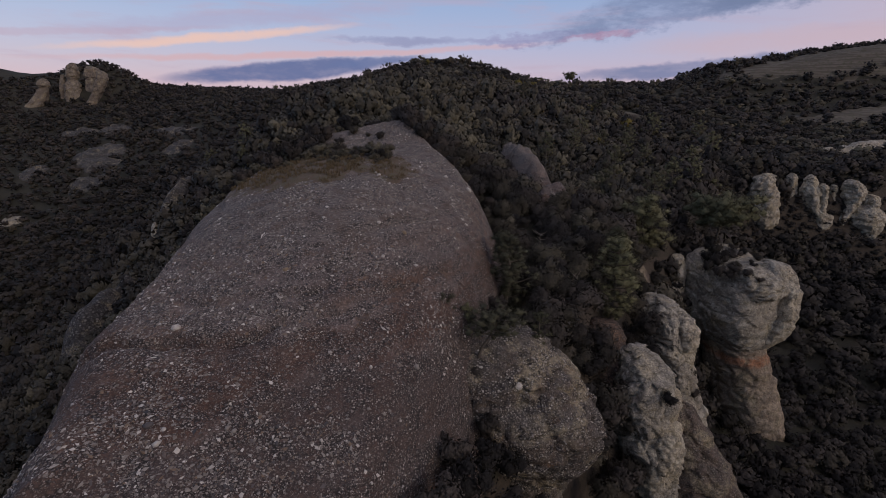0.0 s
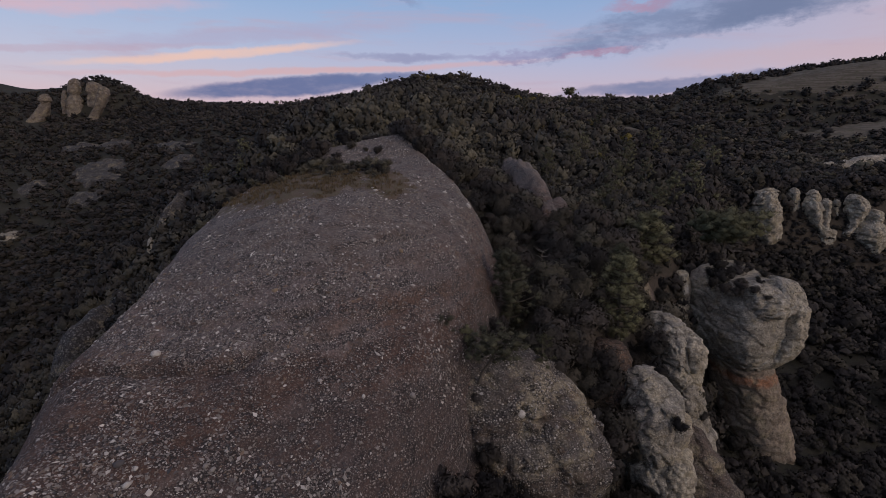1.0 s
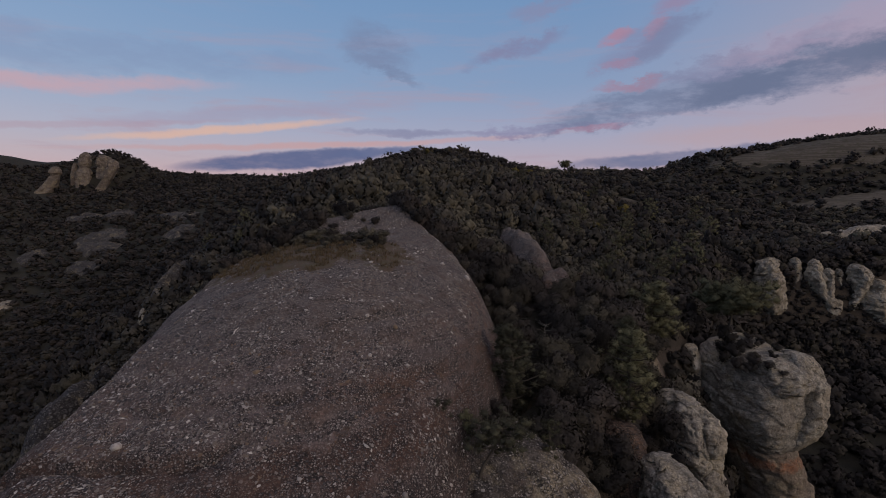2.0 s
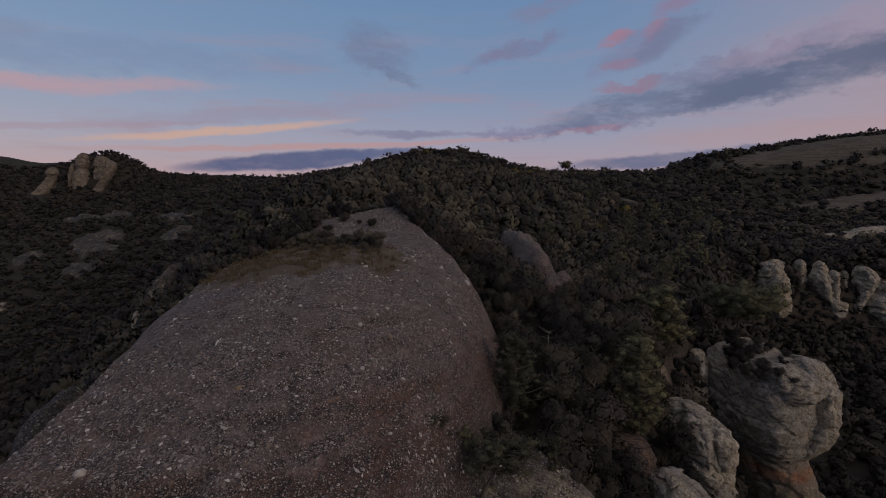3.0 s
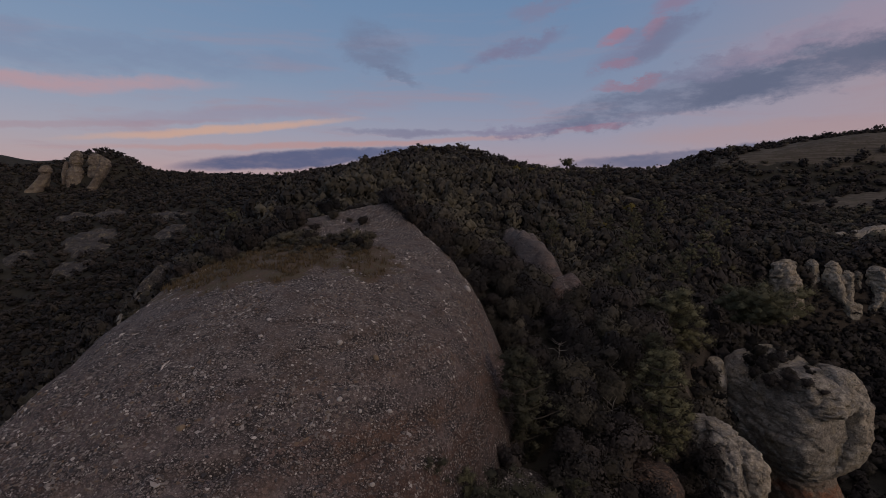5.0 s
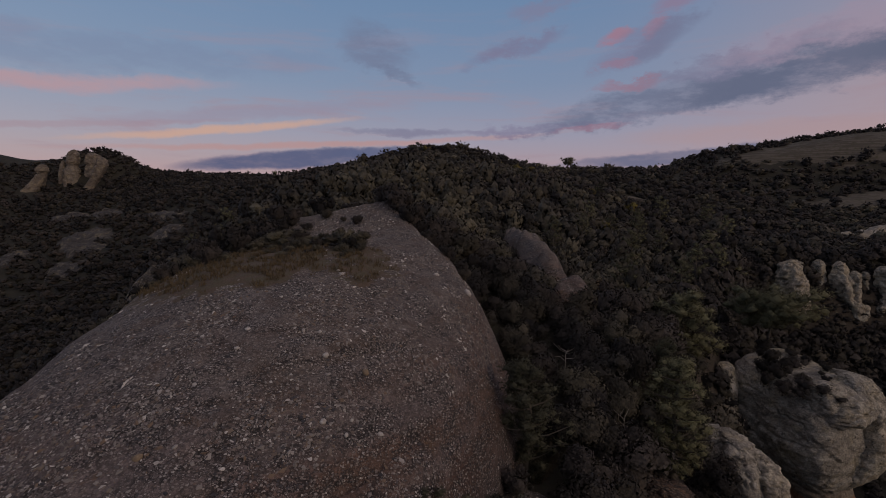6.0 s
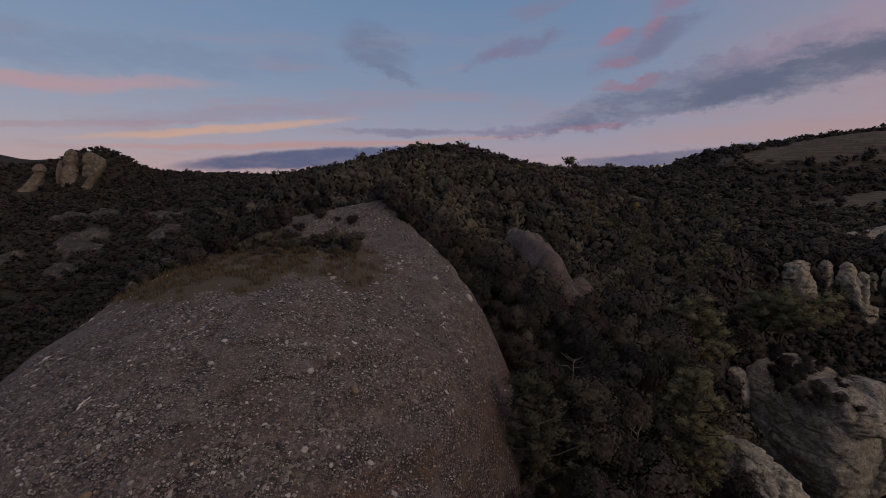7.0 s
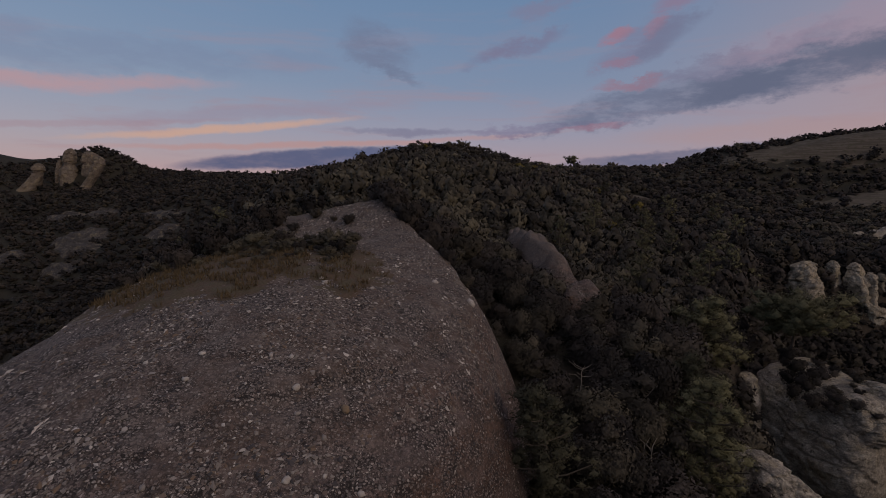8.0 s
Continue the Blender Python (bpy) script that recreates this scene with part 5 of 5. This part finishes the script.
for x, y, w, h, z in ((-0.4, 20.8, 1.7, 1.9, -20.2), (1.4, 22.8, 1.8, 2.0, -21.2), (0.6, 24.8, 1.5, 1.8, -20.4), (2.6, 25.6, 1.6, 1.9, -21.8), (3.6, 23.8, 1.8, 1.8, -23.6), (-1.8, 18.8, 1.5, 1.7, -20.6), (1.2, 19.6, 1.8, 1.8, -23.2), (4.4, 27.0, 1.4, 1.7, -23.4), (3.0, 28.4, 1.0, 1.5, -21.2), (6.0, 26.0, 1.6, 1.7, -26.2)):
    shrub(x, y, w, h, 2, z, "dark evergreen thicket at the dome's foot")
for x, y, w, h, z in ((11.6, 36.5, 1.8, 1.9, -24.0), (13.2, 38.8, 1.7, 1.9, -22.8), (12.8, 34.2, 1.8, 2.0, -27.0), (14.8, 36.4, 1.7, 1.9, -26.2), (12.6, 31.2, 1.9, 2.0, -30.0), (15.2, 33.4, 1.8, 2.0, -30.5), (14.8, 41.2, 1.6, 1.8, -21.2), (10.4, 38.6, 1.6, 1.8, -21.4), (13.8, 29.0, 1.8, 2.0, -33.0), (22.4, 47.0, 1.8, 2.0, -25.4), (23.6, 50.4, 1.8, 2.0, -24.4), (24.6, 53.0, 1.6, 1.9, -24.6)):
    shrub(x, y, w, h, 2, z, "dark evergreen thicket in the cleft beside the rib")
pillar_skin = BVHTree.FromPolygons(*joined_mesh(PILLAR))


def pillar_top(x, y):
    place = pillar_skin.ray_cast(Vector((x, y, 0)), Vector((0, 0, -1)))[0]
    return place.z if place else -24.0


for x, y, w, h in ((42.6, 71.0, 1.2, 1.2), (44.3, 69.6, 1.5, 1.4), (43.6, 73.0, 1.7, 1.8), (45.8, 71.6, 1.2, 1.0), (42.6, 74.6, 1.3, 1.6), (44.4, 76.4, 1.7, 1.9), (46.9, 74.6, 1.5, 1.4), (50.8, 74.4, 1.1, 1.1), (45.2, 79.0, 1.6, 1.9), (48.6, 77.8, 1.1, 1.0), (52.0, 76.8, 0.9, 0.9), (48.4, 72.2, 0.6, 0.5), (43.2, 68.8, 1.2, 1.2), (45.0, 67.8, 1.1, 1.0), (46.6, 67.2, 0.9, 0.7), (42.0, 70.0, 1.2, 1.5), (44.8, 74.6, 1.6, 1.6), (47.6, 70.4, 0.8, 0.6), (41.6, 72.6, 1.2, 1.6), (49.6, 76.4, 1.0, 0.9)):
    shrub(x, y, w, h, 2, pillar_top(x, y), "dark shrub rooted on top of the pillar")
for x, y, w, h, z in ((20.2, 37.6, 1.0, 1.1, -25.0), (21.4, 38.2, 0.6, 0.7, -30.6), (17.2, 38.0, 1.2, 1.5, -28.2), (16.6, 40.0, 1.2, 1.6, -25.6), (30.6, 53.2, 0.9, 1.2, -31.4), (31.0, 52.6, 0.9, 1.2, -34.0), (23.5, 44.4, 1.6, 2.0, -29.5), (22.6, 46, 1.6, 1.8, -27.5)):
    shrub(x, y, w, h, 2, z, "dark shrub in a crack of the cliff rib")
for x, y, w, h, z in ((43.4, 69.0, 2.2, 3.4, -46.5), (45.6, 68.0, 2.4, 3.2, -49.5), (47.8, 67.4, 2.4, 2.8, -51.6), (41.2, 69.6, 2.4, 4.2, -43.0), (39.6, 70.4, 2.2, 4.0, -39.0), (50.2, 67.6, 2.2, 2.6, -52.6)):
    shrub(x, y, w, h, 2, z, "dark evergreen growth at the foot of the pillar")

rs = np.random.RandomState(33)
for i in range(10):
    x, y = 26.4 + 4.2 * rs.rand(), 59.5 + 6.5 * rs.rand()
    shrub(x, y, 0.5 + 0.6 * rs.rand(), 0.5 + 0.6 * rs.rand(), int(rs.choice((0, 2, 2, 3))), float(ground_height(x, y)) + 0.4, "low shrub on the rubbly slope")

# bare dead branches that stand out pale between the oaks
DEAD = plain_stone("dead_wood", (0.30, 0.265, 0.235), (0.20, 0.175, 0.15))


def dead_branch(x, y, z, long, seed):
    r = np.random.RandomState(seed)
    ob = tagged(new("dead_branch"), "pale bare forked dead branch among the oaks", "branch")
    ob.location = (x, y, z)
    lean = np.array([0.5 * (r.rand() - 0.5), 0.4 * (r.rand() - 0.5), 1.0])
    stem = np.array([lean * long * t + np.array([0.10, 0.06, 0]) * long * r.normal() * t for t in (-0.3, 0.2, 0.5, 0.8, 1.0)])
    part("stem", mesh_of("stem", *tube(stem, np.array([0.05, 0.045, 0.035, 0.025, 0.012]) * (0.4 + 0.25 * long)), DEAD), ob)
    for i in range(7):
        t = 1.2 + 2.6 * r.rand()
        base = np.array([np.interp(t, range(5), stem[:, c]) for c in range(3)])
        a = r.rand() * 6.28
        end = base + long * (0.22 + 0.25 * r.rand()) * np.array([math.cos(a), math.sin(a), 0.35 + 0.5 * r.rand()])
        mid = (base + end) / 2 + r.normal(size=3) * 0.05 * long
        part("twig", mesh_of("twig", *tube([base, mid, end], np.array([0.022, 0.015, 0.006]) * (0.4 + 0.25 * long), 5), DEAD), ob)


for x, y, long, seed in ((15.3, 50.7, 3.0, 1), (14.0, 47.2, 2.4, 2), (12.4, 44.6, 2.2, 3), (10.6, 52.0, 2.4, 4), (18.2, 57.5, 2.6, 5), (22.5, 68, 2.4, 6)):
    dead_branch(x, y, float(ground_height(x, y)) + 0.2, long, seed)

# ---- stones of the dome ----
r = np.random.RandomState(9)
cobbles = []
for i in range(6):
    v, f = ICO[1]
    v = v * (1 + 0.5 * (r.rand(len(v), 1) - 0.5)) * (1.0, 0.75, 0.5)
    cobbles.append((v, f))
cobble_meshes = {m: [mesh_of("cobble", v, f, m) for v, f in cobbles] for m in (STONE, WHITE_STONE, TAN_STONE)}


def cobble(x, y, size, mat=STONE, turn=0.0, kind=0, sink=0.1):
    ob = new("cobble", cobble_meshes[mat][kind])
    e = 0.25
    gx_, gy_ = (drop(x + e, y) - drop(x - e, y)) / (2 * e), (drop(x, y + e) - drop(x, y - e)) / (2 * e)
    up = Vector((-gx_, -gy_, 1)).normalized()
    rot = up.to_track_quat("Z", "Y").to_matrix().to_4x4() @ Matrix.Rotation(turn, 4, "Z")
    ob.matrix_world = Matrix.Translation((x, y, drop(x, y) + sink * size)) @ rot @ Matrix.Scale(size, 4)
    ob.parent = dome
    return ob


for x, y, size, mat, turn, kind in ((-15.8, 26.2, 0.44, WHITE_STONE, 0.3, 0), (-5.0, 36.8, 0.24, WHITE_STONE, 0.5, 2), (2.7, 50.3, 0.55, WHITE_STONE, 1.0, 4), (0.3, 51.0, 0.38, WHITE_STONE, 2.0, 0), (-4.3, 33.2, 0.22, WHITE_STONE, 0.8, 2), (-6.1, 46.6, 0.32, WHITE_STONE, 0.1, 4),
                                  (-6.5, 47.1, 0.22, WHITE_STONE, 1.1, 2), (-10.5, 30.7, 0.30, TAN_STONE, 0.6, 4), (-3.0, 36.4, 0.33, TAN_STONE, 1.4, 0), (-2.4, 30.6, 0.17, WHITE_STONE, 0.0, 2), (-3.3, 33.1, 0.17, WHITE_STONE, 0.9, 4), (-3.2, 33.8, 0.15, WHITE_STONE, 0.4, 0), (-9.2, 36.5, 0.17, WHITE_STONE, 0.4, 2),
                                  (-8.7, 61.5, 0.42, WHITE_STONE, 0.2, 0), (-0.6, 42.2, 0.2, WHITE_STONE, 0.3, 2), (-4.2, 25.2, 0.2, WHITE_STONE, 1.3, 4), (-1.6, 26.6, 0.32, STONE, 1.5, 0), (-14.0, 19.8, 0.30, STONE, 0.5, 2), (-13.2, 19.0, 0.26, WHITE_STONE, 0.5, 4), (-10.6, 20.4, 0.22, STONE, 0.9, 0), (-13.6, 21.0, 0.2, STONE, 2.0, 2)):
    cobble(x, y, size * 0.85, mat, turn, kind, 0.15)
boulder = tagged(new("boulder", mesh_of("boulder", ICO[2][0] * (0.55, 0.45, 0.5) * (1 + 0.12 * (r.rand(len(ICO[2][0]), 1) - 0.5)), ICO[2][1], WHITE_STONE)), "rounded white boulder beside the shrubs", "boulder")
boulder.location = (5.35, 30.4, -18.75)
boulder.scale = (0.62, 0.62, 0.62)

# stones that stand proud of the bulge
skin = [v for v in bulge.data.vertices if v.co.z > -25.5 and v.normal.z > -0.1 and v.normal.y < 0.5]
for i in range(110):
    v = skin[int(r.rand() * len(skin))]
    ob = new("cobble", cobble_meshes[WHITE_STONE if r.rand() < 0.3 else STONE][int(r.rand() * 6)])
    turn = v.normal.to_track_quat("Z", "Y").to_matrix().to_4x4() @ Matrix.Rotation(r.rand() * 6.28, 4, "Z")
    ob.matrix_world = Matrix.Translation(v.co) @ turn @ Matrix.Scale(0.05 + 0.11 * r.rand() ** 2.5, 4)
    ob.parent = bulge

# cobbles on the near brow, one by one, then the rest of the pebbles
for i in range(260):
    cobble(-18 + 17.5 * r.rand(), 19 + 26 * r.rand() ** 1.2, 0.06 + 0.10 * r.rand() ** 3, STONE, r.rand() * 6.28, int(r.rand() * 6))
count = 105000
px_, py_ = -25 + 32 * r.rand(count), 14 + 58 * r.rand(count)
dens = fractal(np.stack([px_, py_, 0 * px_ + 3], -1) / 3.0, 3)
cap = np.hypot((px_ + 12.8) / 8.6, (py_ - 49.8) / 7.0) + 0.85 * fractal(np.stack([px_, py_, 0 * px_], -1) / 4, 6, 0.7) < 0.5 + 0.5 * r.rand(count)
on = (r.rand(count) < 0.48 + 2.0 * dens) & ~cap & (px_ < np.interp(py_, EDGE_Y, EDGE_R) + 2.5) & (px_ > np.interp(py_, EDGE_Y, EDGE_L) - 2.5)
px_, py_ = px_[on], py_[on]
pz_ = dome_height(px_, py_)
e = 0.25
nx_, ny_ = -(dome_height(px_ + e, py_) - pz_) / e, -(dome_height(px_, py_ + e) - pz_) / e
nn = np.stack([nx_, ny_, np.ones_like(nx_)], -1)
nn /= np.linalg.norm(nn, axis=1, keepdims=True)
a = r.normal(size=nn.shape)
ta = np.cross(nn, a)
ta /= np.linalg.norm(ta, axis=1, keepdims=True)
tb = np.cross(nn, ta)
sz = (0.034 + 0.095 * r.rand(len(px_)) ** 4.0)[:, None]
v, f = ICO[0]
ta = ta * (0.8 + 0.9 * r.rand(len(px_), 1))
P = np.stack([px_, py_, pz_], -1)[:, None] + sz[:, None] * (v[None, :, 0:1] * ta[:, None] + 0.85 * v[None, :, 1:2] * tb[:, None] + (0.45 * v[None, :, 2:3] + 0.02) * nn[:, None])
P = P + sz[:, None] * 0.8 * (r.rand(*P.shape) - 0.5)
gravel = new("gravel", mesh_of("gravel", P.reshape(-1, 3), (f[None] + (np.arange(len(px_)) * len(v))[:, None, None]).reshape(-1, 3), STONE, False))
tagged(gravel, kind="stuff")
gravel.parent = dome
